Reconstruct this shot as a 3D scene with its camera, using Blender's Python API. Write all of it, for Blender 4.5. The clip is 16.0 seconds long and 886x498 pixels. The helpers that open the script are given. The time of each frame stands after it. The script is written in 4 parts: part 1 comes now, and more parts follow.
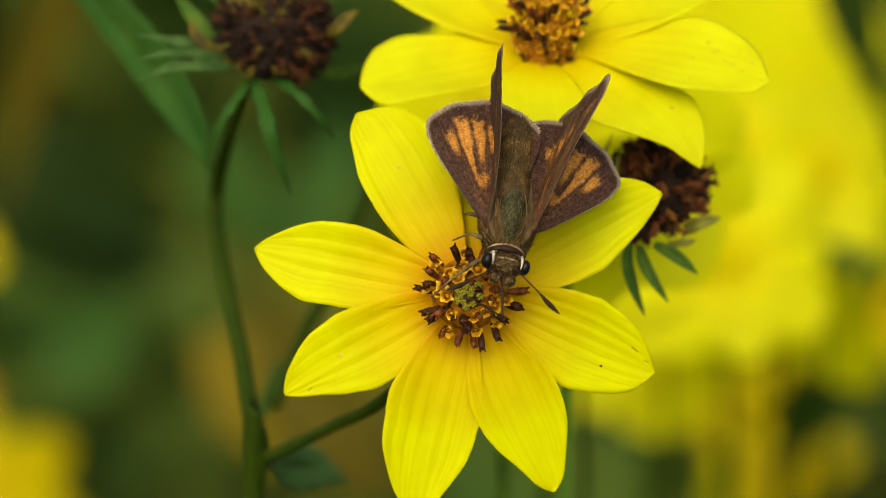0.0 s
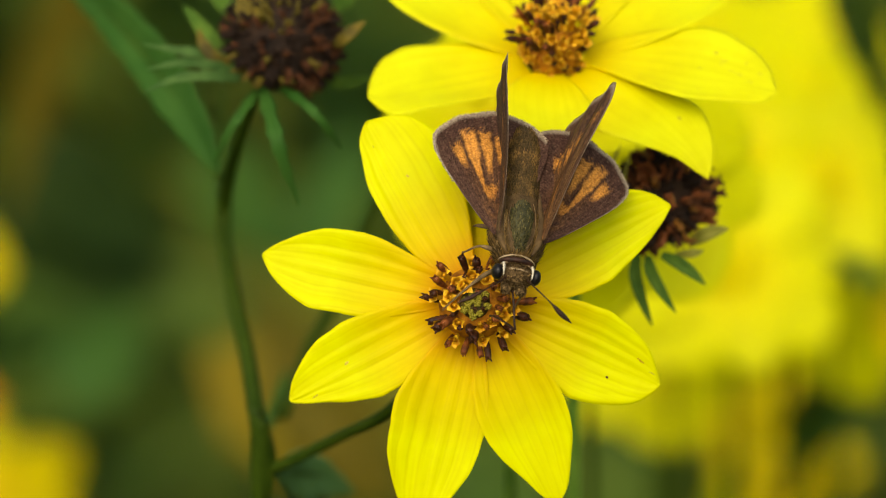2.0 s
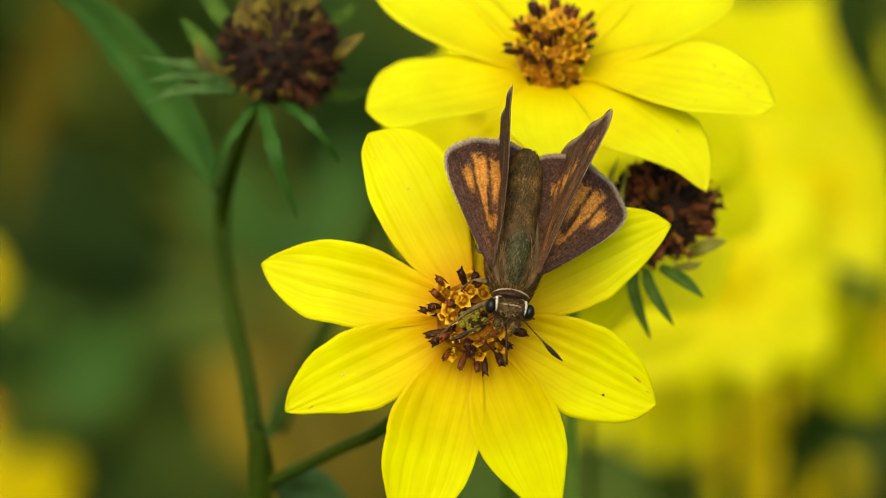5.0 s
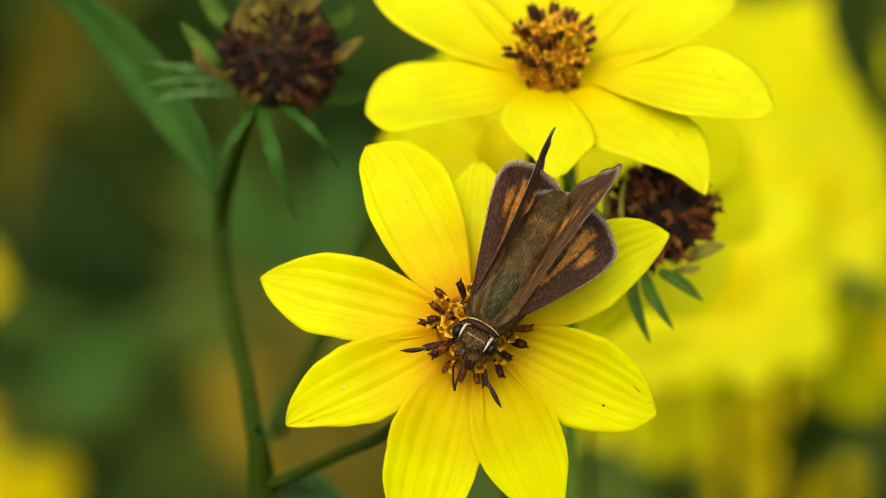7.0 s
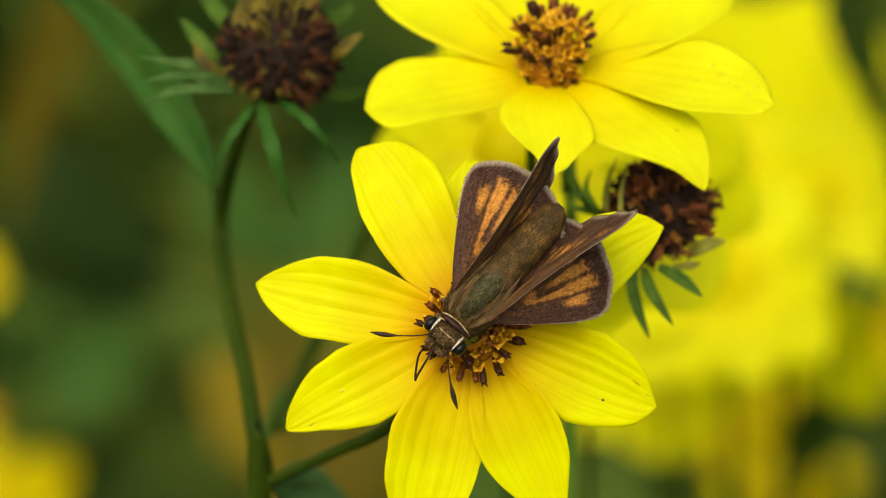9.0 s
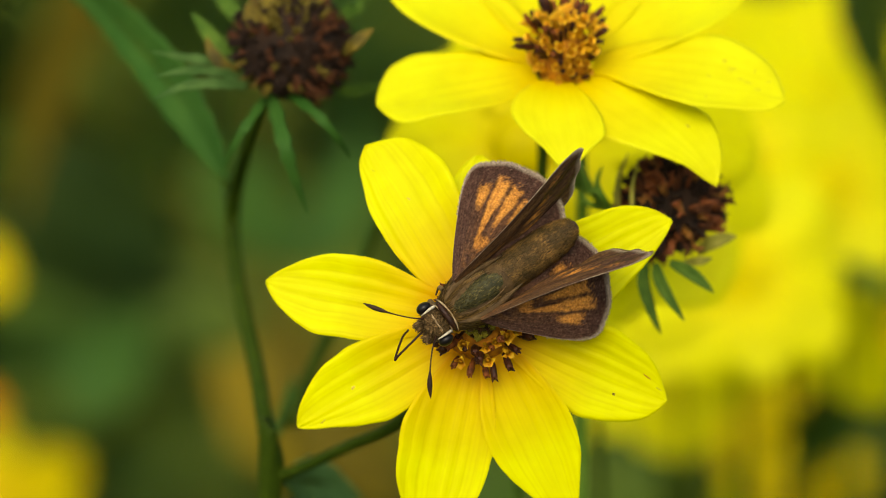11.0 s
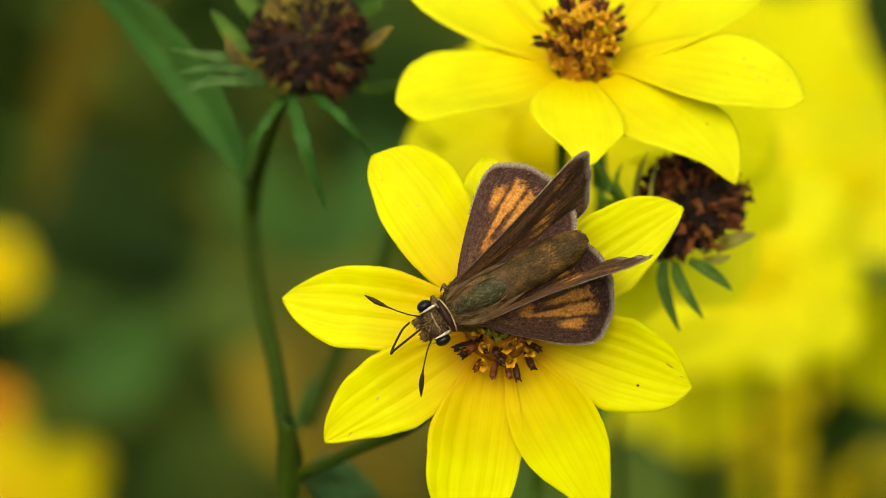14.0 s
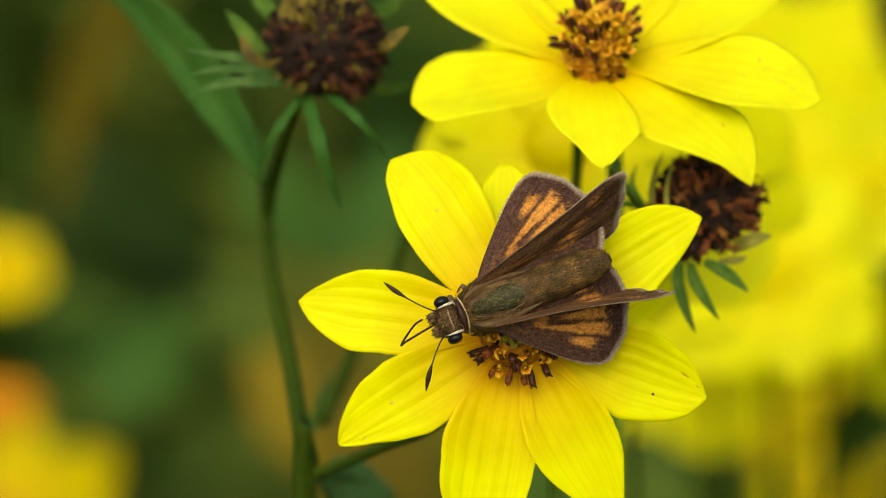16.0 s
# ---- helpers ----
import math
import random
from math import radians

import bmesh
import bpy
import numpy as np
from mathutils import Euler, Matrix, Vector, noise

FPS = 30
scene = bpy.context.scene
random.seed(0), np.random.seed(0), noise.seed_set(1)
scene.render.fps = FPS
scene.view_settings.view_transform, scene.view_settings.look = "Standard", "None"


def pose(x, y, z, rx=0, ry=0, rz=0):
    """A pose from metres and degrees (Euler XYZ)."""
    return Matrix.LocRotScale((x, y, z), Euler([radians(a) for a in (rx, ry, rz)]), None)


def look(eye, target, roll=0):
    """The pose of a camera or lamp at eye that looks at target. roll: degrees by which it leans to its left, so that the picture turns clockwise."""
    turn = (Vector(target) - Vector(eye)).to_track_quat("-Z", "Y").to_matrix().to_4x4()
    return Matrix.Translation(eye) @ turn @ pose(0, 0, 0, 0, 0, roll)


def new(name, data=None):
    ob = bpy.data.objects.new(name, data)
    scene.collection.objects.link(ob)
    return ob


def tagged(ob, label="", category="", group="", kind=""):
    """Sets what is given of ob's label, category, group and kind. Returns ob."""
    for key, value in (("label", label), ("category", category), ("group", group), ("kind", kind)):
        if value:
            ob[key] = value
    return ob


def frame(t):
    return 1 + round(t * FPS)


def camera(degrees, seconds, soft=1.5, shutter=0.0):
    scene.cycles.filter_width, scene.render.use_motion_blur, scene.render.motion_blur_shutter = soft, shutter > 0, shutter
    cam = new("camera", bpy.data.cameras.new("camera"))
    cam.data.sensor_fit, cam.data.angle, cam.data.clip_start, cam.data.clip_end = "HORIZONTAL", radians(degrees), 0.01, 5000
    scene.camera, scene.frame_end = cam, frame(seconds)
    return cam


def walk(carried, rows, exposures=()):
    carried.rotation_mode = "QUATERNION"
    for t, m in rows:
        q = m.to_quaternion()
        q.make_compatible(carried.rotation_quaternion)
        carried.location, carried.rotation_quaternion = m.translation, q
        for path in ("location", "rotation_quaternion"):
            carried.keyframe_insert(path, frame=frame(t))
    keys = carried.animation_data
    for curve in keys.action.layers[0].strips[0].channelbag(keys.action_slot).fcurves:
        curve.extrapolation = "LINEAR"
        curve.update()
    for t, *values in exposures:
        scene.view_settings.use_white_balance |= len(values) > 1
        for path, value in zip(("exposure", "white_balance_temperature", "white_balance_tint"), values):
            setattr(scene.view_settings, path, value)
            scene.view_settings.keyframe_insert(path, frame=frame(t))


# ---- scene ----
# A skipper butterfly feeding on a yellow bur-marigold; a long lens at half a metre, wide open.
# Lengths below are in millimetres on a frame whose u runs across, v up and w back along the line of sight.
MM = 0.001
TILT = 20.0
FRAME = Matrix.Translation((0, 0, 0.85)) @ Matrix.Rotation(radians(90 - TILT), 4, "X")


def spot(u, v, w):
    """World place of a point of that frame."""
    return FRAME @ Vector((u * MM, v * MM, w * MM))


def stand(u, v, w, heading=0.0, pitch=0.0, roll=0.0):
    """World pose in that frame: turned by roll, then pitch, then heading about the line of sight."""
    return (FRAME @ Matrix.Translation((u * MM, v * MM, w * MM)) @ Matrix.Rotation(radians(heading), 4, "Z")
            @ Matrix.Rotation(radians(pitch), 4, "X") @ Matrix.Rotation(radians(roll), 4, "Y"))


# ---- camera ----
PAN = [
    (0, 0.38, -2.38),
    (0.5, -0.00, -2.07),
    (1, -0.11, -1.91),
    (1.5, -0.23, -1.68),
    (2, -0.30, -1.46),
    (2.5, -0.38, -1.30),
    (3, -0.46, -1.03),
    (3.5, -0.42, -1.03),
    (4, -0.31, -0.73),
    (6.5, -0.04, -0.15),
    (7, -0.08, 0.00),
    (7.5, -0.08, 0.08),
    (8, -0.00, 0.00),
    (8.5, -0.00, -0.23),
    (9, -0.04, -0.38),
    (11.5, -1.30, -0.91),
    (12, -1.57, -1.03),
    (12.5, -1.99, -1.07),
    (13, -2.22, -1.07),
    (13.5, -2.53, -1.11),
    (14, -2.72, -0.99),
    (14.5, -3.06, -1.23),
    (15, -3.29, -1.11),
    (15.5, -3.71, -1.07),
    (16, -4.10, -0.92),
]
cam = camera(8.97, 16.0, 0.7)
cam.data.dof.use_dof = True
cam.data.dof.focus_distance = 0.495
cam.data.dof.aperture_fstop = 21.0
EYE = spot(0, 0, 500)
walk(cam, [(t, look(EYE, spot(u, v, 0))) for t, u, v in PAN],
     [(0.0, 0.07, 6900, 3), (0.5, 0.08, 6900, 3), (0.9, 0.22, 6900, 3), (9.0, 0.22, 6900, 3), (16.0, 0.26, 6900, 3)])

# ---- light: a bright overcast day ----
world = bpy.data.worlds.new("world")
scene.world = world
world.use_nodes = True
sky = world.node_tree.nodes.new("ShaderNodeTexSky")
sky.sky_type = "NISHITA"
sky.sun_disc = False
sky.sun_elevation = radians(46)
sky.sun_rotation = radians(200)
sky.air_density, sky.dust_density, sky.ozone_density = 1.0, 6.0, 1.0
backing = world.node_tree.nodes["Background"]
backing.inputs["Strength"].default_value = 0.15
world.node_tree.links.new(sky.outputs[0], backing.inputs["Color"])
sun = new("sun", bpy.data.lights.new("sun", "SUN"))
sun.data.energy = 1.35
sun.data.angle = radians(60)
sun.data.color = (1.0, 0.96, 0.88)
sun.matrix_world = look((0.2, -1.35, 2.15), (0, 0, 0.85))


# ---- materials ----
def material(name, colour, rough=0.6):
    m = bpy.data.materials.new(name)
    m.use_nodes = True
    b = m.node_tree.nodes["Principled BSDF"]
    b.inputs["Base Color"].default_value = (*colour, 1)
    b.inputs["Roughness"].default_value = rough
    return m


def nodes_of(m):
    return m.node_tree.nodes, m.node_tree.links, m.node_tree.nodes["Principled BSDF"]


def ramp(m, factor, stops):
    n, l, _ = nodes_of(m)
    r = n.new("ShaderNodeValToRGB")
    while len(r.color_ramp.elements) < len(stops):
        r.color_ramp.elements.new(0.5)
    for e, (at, colour) in zip(r.color_ramp.elements, stops):
        e.position, e.color = at, (*colour, 1)
    l.new(factor, r.inputs[0])
    return r.outputs[0]


def speckle(m, scale, detail=4.0, coord="Object"):
    n, l, _ = nodes_of(m)
    c, t = n.new("ShaderNodeTexCoord"), n.new("ShaderNodeTexNoise")
    t.inputs["Scale"].default_value, t.inputs["Detail"].default_value = scale, detail
    l.new(c.outputs[coord], t.inputs["Vector"])
    return t.outputs["Fac"]


def blend(m, kind, factor, a, b):
    n, l, _ = nodes_of(m)
    x = n.new("ShaderNodeMix")
    x.data_type, x.blend_type = "RGBA", kind
    for value, socket in ((factor, 0), (a, 6), (b, 7)):
        if isinstance(value, (int, float)):
            x.inputs[socket].default_value = value
        elif isinstance(value, tuple):
            x.inputs[socket].default_value = (*value, 1)
        else:
            l.new(value, x.inputs[socket])
    return x.outputs[2]


def bump(m, height, strength, distance):
    n, l, b = nodes_of(m)
    k = n.new("ShaderNodeBump")
    k.inputs["Strength"].default_value, k.inputs["Distance"].default_value = strength, distance
    l.new(height, k.inputs["Height"])
    l.new(k.outputs[0], b.inputs["Normal"])


def see_through(m, colour, share):
    """Lets part of the light through a thin blade."""
    n, l, b = nodes_of(m)
    t, x = n.new("ShaderNodeBsdfTranslucent"), n.new("ShaderNodeMixShader")
    x.inputs[0].default_value = share
    if isinstance(colour, tuple):
        t.inputs["Color"].default_value = (*colour, 1)
    else:
        l.new(colour, t.inputs["Color"])
    l.new(b.outputs[0], x.inputs[1])
    l.new(t.outputs[0], x.inputs[2])
    l.new(x.outputs[0], n["Material Output"].inputs["Surface"])


def petal_material(name, base, tip, share=0.3, veins=0.34):
    """Yellow ray: deeper towards its foot, fine lengthwise veins, blotches."""
    m = material(name, base, 0.55)
    n, l, b = nodes_of(m)
    uv, split = n.new("ShaderNodeUVMap"), n.new("ShaderNodeSeparateXYZ")
    l.new(uv.outputs[0], split.inputs[0])
    along = ramp(m, split.outputs["Y"], [(0.04, base), (0.22, tuple(0.5 * p + 0.5 * q for p, q in zip(base, tip))), (0.60, tip)])
    stretch, vein, wave = n.new("ShaderNodeMapping"), n.new("ShaderNodeTexNoise"), n.new("ShaderNodeTexWave")
    stretch.inputs["Scale"].default_value = (26, 0.9, 1)
    vein.inputs["Scale"].default_value, vein.inputs["Detail"].default_value = 1.0, 4
    wave.inputs["Scale"].default_value, wave.inputs["Distortion"].default_value = 2.7, 1.1
    wave.inputs["Detail"].default_value, wave.inputs["Detail Scale"].default_value = 2, 2.5
    l.new(uv.outputs[0], stretch.inputs[0])
    l.new(stretch.outputs[0], vein.inputs["Vector"])
    l.new(uv.outputs[0], wave.inputs["Vector"])
    lines = blend(m, "MULTIPLY", 0.55, ramp(m, vein.outputs["Fac"], [(0.34, (0.88, 0.83, 0.5)), (0.58, (1, 1, 1))]),
                  ramp(m, wave.outputs["Fac"], [(0.0, (0.78, 0.70, 0.35)), (0.15, (1, 1, 1))]))
    blot = ramp(m, speckle(m, 210.0, 5), [(0.3, (0.90, 0.87, 0.75)), (0.62, (1, 1, 1))])
    colour = blend(m, "MULTIPLY", 1.0, blend(m, "MULTIPLY", veins, along, lines), blot)
    l.new(colour, b.inputs["Base Color"])
    b.inputs["Specular IOR Level"].default_value = 0.10
    bump(m, blend(m, "ADD", 0.5, vein.outputs["Color"], wave.outputs["Color"]), 0.7 * veins, 0.00024)
    see_through(m, colour, share)
    return m


def leaf_material(name, dark, light, scale=160.0):
    m = material(name, dark, 0.55)
    n, l, b = nodes_of(m)
    colour = ramp(m, speckle(m, scale, 5), [(0.3, dark), (0.72, light)])
    l.new(colour, b.inputs["Base Color"])
    b.inputs["Specular IOR Level"].default_value = 0.08
    bump(m, speckle(m, scale * 8, 3), 0.25, 0.0003)
    see_through(m, colour, 0.2)
    return m


def mottled(name, dark, light, scale, rough=0.7, relief=0.3, spread=(0.32, 0.68)):
    m = material(name, dark, rough)
    n, l, b = nodes_of(m)
    l.new(ramp(m, speckle(m, scale, 5), [(spread[0], dark), (spread[1], light)]), b.inputs["Base Color"])
    b.inputs["Specular IOR Level"].default_value = 0.22
    bump(m, speckle(m, scale * 3, 3), relief, 0.0003)
    return m


PETAL = petal_material("petal_yellow", (0.74, 0.36, 0.001), (0.765, 0.775, 0.004))
PETAL_PALE = petal_material("petal_pale_yellow", (0.80, 0.60, 0.003), (0.74, 0.745, 0.010), 0.26, 0.14)
PETAL_FAR = petal_material("petal_distant", (0.76, 0.66, 0.003), (0.70, 0.705, 0.005), 0.3, 0.2)
PETAL_OCHRE = petal_material("petal_ochre_distant", (0.70, 0.47, 0.003), (0.68, 0.57, 0.004), 0.3, 0.2)
PETAL_ORANGE = petal_material("petal_orange_distant", (0.55, 0.20, 0.003), (0.60, 0.27, 0.004), 0.3, 0.2)
STEM = leaf_material("stem_green", (0.024, 0.052, 0.003), (0.046, 0.076, 0.005), 500.0)
BRACT = leaf_material("bract_green", (0.046, 0.105, 0.012), (0.105, 0.180, 0.022), 700.0)
LEAF = leaf_material("leaf_green", (0.026, 0.086, 0.011), (0.048, 0.122, 0.018), 260.0)
SCRUB = leaf_material("scrub_green", (0.030, 0.048, 0.010), (0.075, 0.095, 0.016), 12.0)


def patchy_foliage(m):
    """Green, olive and straw-coloured stands of the meadow."""
    n, l, b = nodes_of(m)
    colour = ramp(m, speckle(m, 7.0, 3), [(0.36, (0.034, 0.096, 0.017)), (0.55, (0.092, 0.122, 0.013)), (0.74, (0.20, 0.150, 0.010))])
    l.new(colour, b.inputs["Base Color"])


patchy_foliage(SCRUB)
YOUNG_LEAF = leaf_material("young_leaf_green", (0.085, 0.18, 0.045), (0.13, 0.25, 0.075), 260.0)
HOOK_GREEN = leaf_material("bright_bract_green", (0.12, 0.25, 0.026), (0.19, 0.33, 0.042), 260.0)
BLEMISH = mottled("blemish_olive", (0.36, 0.30, 0.015), (0.55, 0.49, 0.03), 2500.0)
TAWNY_LEAF = leaf_material("yellowing_leaf", (0.075, 0.066, 0.006), (0.13, 0.100, 0.008), 60.0)
STRAW_LEAF = leaf_material("straw_leaf", (0.16, 0.13, 0.010), (0.25, 0.18, 0.012), 60.0)
# meadow leaf green taken darker: the shade is in the colour itself
SHADE_LEAF = leaf_material("shade_toned_leaf", (0.014, 0.034, 0.006), (0.030, 0.052, 0.008), 60.0)
SCRUB_LEAF = leaf_material("meadow_leaf_green", (0.034, 0.090, 0.014), (0.060, 0.125, 0.018), 60.0)
SOIL = mottled("dark_soil", (0.030, 0.026, 0.010), (0.062, 0.055, 0.018), 9.0, 0.95)
HEART = mottled("heart_olive", (0.020, 0.012, 0.003), (0.085, 0.055, 0.005), 1500.0)
DISC = mottled("disc_ochre", (0.18, 0.055, 0.003), (0.55, 0.22, 0.007), 1400.0)
FLORET = mottled("floret_yellow", (0.50, 0.20, 0.005), (0.82, 0.52, 0.02), 1500.0, 0.5)
ANTHER = mottled("anther_brown", (0.012, 0.004, 0.002), (0.085, 0.022, 0.005), 1300.0, 0.5)
ANTHER_RUST = mottled("anther_rust", (0.05, 0.012, 0.003), (0.30, 0.085, 0.012), 1300.0, 0.55)
BUDGREEN = mottled("unopened_floret", (0.09, 0.075, 0.005), (0.33, 0.28, 0.018), 1300.0, 0.5)
DRIED = mottled("dried_brown", (0.005, 0.0035, 0.0025), (0.030, 0.014, 0.006), 420.0, 0.85)
DRIED_RUST = mottled("dried_rust", (0.030, 0.010, 0.003), (0.30, 0.088, 0.022), 500.0, 0.75)
DRIED_WARM = mottled("dried_warm_brown", (0.012, 0.005, 0.002), (0.13, 0.042, 0.012), 450.0, 0.85)
DRIED_GOLD = mottled("dried_golden_brown", (0.060, 0.022, 0.004), (0.40, 0.17, 0.025), 600.0, 0.7)
DRIED_OLIVE = mottled("dried_olive", (0.045, 0.036, 0.004), (0.16, 0.115, 0.009), 600.0, 0.7)
PALE_GREEN = leaf_material("lacy_bract_green", (0.045, 0.105, 0.022), (0.10, 0.18, 0.045), 600.0)
PALE_BRACT = leaf_material("pale_bract", (0.16, 0.17, 0.02), (0.32, 0.28, 0.05), 600.0)
TANNED = mottled("tanned_petal", (0.52, 0.40, 0.04), (0.66, 0.54, 0.08), 700.0, 0.6)
EYE_BLACK = material("compound_eye", (0.006, 0.005, 0.005), 0.38)
EYE_BLACK.node_tree.nodes["Principled BSDF"].inputs["Specular IOR Level"].default_value = 0.25
WHITE_SCALE = mottled("white_scales", (0.34, 0.28, 0.18), (0.66, 0.60, 0.46), 4000.0, 0.8)
SKIN = mottled("body_scales", (0.040, 0.023, 0.008), (0.105, 0.062, 0.021), 900.0, 0.75, 0.6)
PLATE = mottled("olive_plate_scales", (0.022, 0.022, 0.008), (0.072, 0.068, 0.026), 1100.0, 0.6, 0.5, (0.35, 0.78))
PALE_LINE = mottled("pale_line_scales", (0.20, 0.13, 0.06), (0.42, 0.32, 0.19), 2500.0, 0.8)
HORN = mottled("horn_brown", (0.010, 0.004, 0.002), (0.040, 0.013, 0.005), 1800.0, 0.5)
LEG = mottled("leg_scales", (0.06, 0.036, 0.013), (0.19, 0.12, 0.05), 1600.0, 0.7)


def pigment_material(name, share=0.0):
    """Wing and fur scales: the pigment is stored on the points, with a fine scaly grain on top."""
    m = material(name, (0.1, 0.06, 0.03), 0.62)
    n, l, b = nodes_of(m)
    a = n.new("ShaderNodeAttribute")
    a.attribute_name = "pigment"
    grain = ramp(m, speckle(m, 5200.0, 2), [(0.28, (0.55, 0.53, 0.50)), (0.7, (1.2, 1.2, 1.2))])
    colour = blend(m, "MULTIPLY", 1.0, a.outputs["Color"], grain)
    l.new(colour, b.inputs["Base Color"])
    b.inputs["Specular IOR Level"].default_value = 0.06
    bump(m, speckle(m, 5200.0, 2), 0.35, 0.00006)
    if share:
        see_through(m, colour, share)
    return m


WING = pigment_material("wing_scales", 0.12)
FUR = pigment_material("fur_scales")


# ---- mesh helpers (millimetres in the parent's space) ----
def mesh_of(name, bm, mat, smooth=True):
    bm.normal_update()
    me = bpy.data.meshes.new(name)
    bm.to_mesh(me)
    bm.free()
    me.transform(Matrix.Scale(MM, 4))
    for p in me.polygons:
        p.use_smooth = smooth
    me.materials.append(mat)
    return me


def hang(name, me, parent, m=None, label=""):
    ob = new(name, me)
    ob.parent = parent
    if m is not None:
        ob.matrix_basis = m
    return tagged(ob, label)


def part(name, bm, mat, parent, label="", m=None, smooth=True):
    return hang(name, mesh_of(name, bm, mat, smooth), parent, m, label)


def thing(name, m, label, category, group="", kind=""):
    ob = new(name)
    ob.empty_display_size = 0.005
    ob.matrix_basis = m
    return tagged(ob, label, category, group, kind)


def tube(points, radii, sides=10, bm=None, wobble=0.0):
    """A closed round tube along points, in millimetres."""
    bm = bm or bmesh.new()
    pts = [Vector(p) for p in points]
    side = None
    rings = []
    for i, p in enumerate(pts):
        d = (pts[min(i + 1, len(pts) - 1)] - pts[max(i - 1, 0)]).normalized()
        if side is None:
            side = d.orthogonal().normalized()
        side = (side - d * side.dot(d)).normalized()
        other = d.cross(side)
        r = radii[i] if isinstance(radii, (list, tuple)) else radii
        r *= 1 + wobble * math.sin(i * 2.7)
        rings.append([bm.verts.new(p + (side * math.cos(2 * math.pi * k / sides) + other * math.sin(2 * math.pi * k / sides)) * r)
                      for k in range(sides)])
    for a, b in zip(rings, rings[1:]):
        for k in range(sides):
            bm.faces.new((a[k], a[(k + 1) % sides], b[(k + 1) % sides], b[k]))
    bm.faces.new(rings[0][::-1])
    bm.faces.new(rings[-1])
    return bm


def smooth_line(points, steps=6):
    """Catmull-Rom line through points."""
    p = [Vector(q) for q in points]
    p = [2 * p[0] - p[1]] + p + [2 * p[-1] - p[-2]]
    out = []
    for i in range(1, len(p) - 2):
        for k in range(steps):
            t = k / steps
            a, b, c, d = p[i - 1], p[i], p[i + 1], p[i + 2]
            out.append(0.5 * (2 * b + (c - a) * t + (2 * a - 5 * b + 4 * c - d) * t * t + (3 * b - a - 3 * c + d) * t ** 3))
    return out + [p[-2]]


def lerp_list(values, n):
    xs = np.linspace(0, 1, len(values))
    return [float(v) for v in np.interp(np.linspace(0, 1, n), xs, values)]


def blob(radii, at=(0, 0, 0), seg=20, rings=14, bm=None, bulge=None):
    """A rounded body; bulge(v) may push its points about."""
    bm = bm or bmesh.new()
    made = bmesh.ops.create_uvsphere(bm, u_segments=seg, v_segments=rings, radius=1.0)["verts"]
    for v in made:
        v.co = Vector((v.co.x * radii[0], v.co.y * radii[1], v.co.z * radii[2]))
        if bulge:
            v.co = bulge(v.co)
        v.co += Vector(at)
    return bm


def blade(length, width, outline, surface, across=12, along=22, thick=0.22, bm=None):
    """A thin closed blade. outline(s) gives the half width share, surface(s, c) the place of a point, s along 0..1, c across -1..1."""
    bm = bm or bmesh.new()
    uv = bm.loops.layers.uv.verify()
    top, low, tag = [], [], {}
    for i in range(along + 1):
        s = i / along
        row = []
        for k in range(across + 1):
            c = 2 * k / across - 1
            row.append((Vector(surface(s, c * outline(s) * width / 2, c)), (0.5 + 0.5 * c * (0.35 + 0.65 * outline(s)), s)))
        top.append(row)
    grid = []
    for i, row in enumerate(top):
        line = []
        for k, (p, q) in enumerate(row):
            e = Vector(top[min(i + 1, along)][k][0]) - Vector(top[max(i - 1, 0)][k][0])
            f = Vector(row[min(k + 1, across)][0]) - Vector(row[max(k - 1, 0)][0])
            nrm = f.cross(e)
            nrm = nrm.normalized() if nrm.length > 1e-9 else Vector((0, 0, 1))
            edge = 0.25 if k in (0, across) or i in (0, along) else 1.0
            a, b = bm.verts.new(p + nrm * thick * 0.5 * edge), bm.verts.new(p - nrm * thick * 0.5 * edge)
            tag[a], tag[b] = q, q
            line.append((a, b))
        grid.append(line)
    faces = []
    for i in range(along):
        for k in range(across):
            faces.append((grid[i][k][0], grid[i][k + 1][0], grid[i + 1][k + 1][0], grid[i + 1][k][0]))
            faces.append((grid[i][k][1], grid[i + 1][k][1], grid[i + 1][k + 1][1], grid[i][k + 1][1]))
    for i in range(along):
        for k, d in ((0, 1), (across, -1)):
            q = (grid[i][k][0], grid[i + 1][k][0], grid[i + 1][k][1], grid[i][k][1])
            faces.append(q if d > 0 else q[::-1])
    for k in range(across):
        for i, d in ((0, -1), (along, 1)):
            q = (grid[i][k][0], grid[i][k + 1][0], grid[i][k + 1][1], grid[i][k][1])
            faces.append(q if d < 0 else q[::-1])
    for f in faces:
        made = bm.faces.new(f)
        for loop in made.loops:
            loop[uv].uv = tag[loop.vert]
    return bm


# ---- the marigold's parts ----
def ray_outline(fullest, blunt, foot, round_off=0.62):
    def f(s):
        if s < fullest:
            return foot + (1 - foot) * math.sin(math.pi / 2 * s / fullest) ** 0.85
        x = (s - fullest) / (1 - fullest)
        return max(0.02, (1 - x ** blunt)) ** round_off
    return f


EDGE_STEPS = (0.0, 0.1, 0.25, 0.4, 0.55, 0.7, 0.82, 0.92, 0.97, 1.0)
PROFILE_AT = np.linspace(0, 1, 81)


def side_profile(halves):
    """A rounded edge through half widths at EDGE_STEPS, closed at the tip."""
    knots = (halves[0] * 0.62, *halves, 0.12)
    line = np.interp(PROFILE_AT, EDGE_STEPS, knots)
    for _ in range(6):
        line[1:-1] = 0.25 * line[:-2] + 0.5 * line[1:-1] + 0.25 * line[2:]
    return line


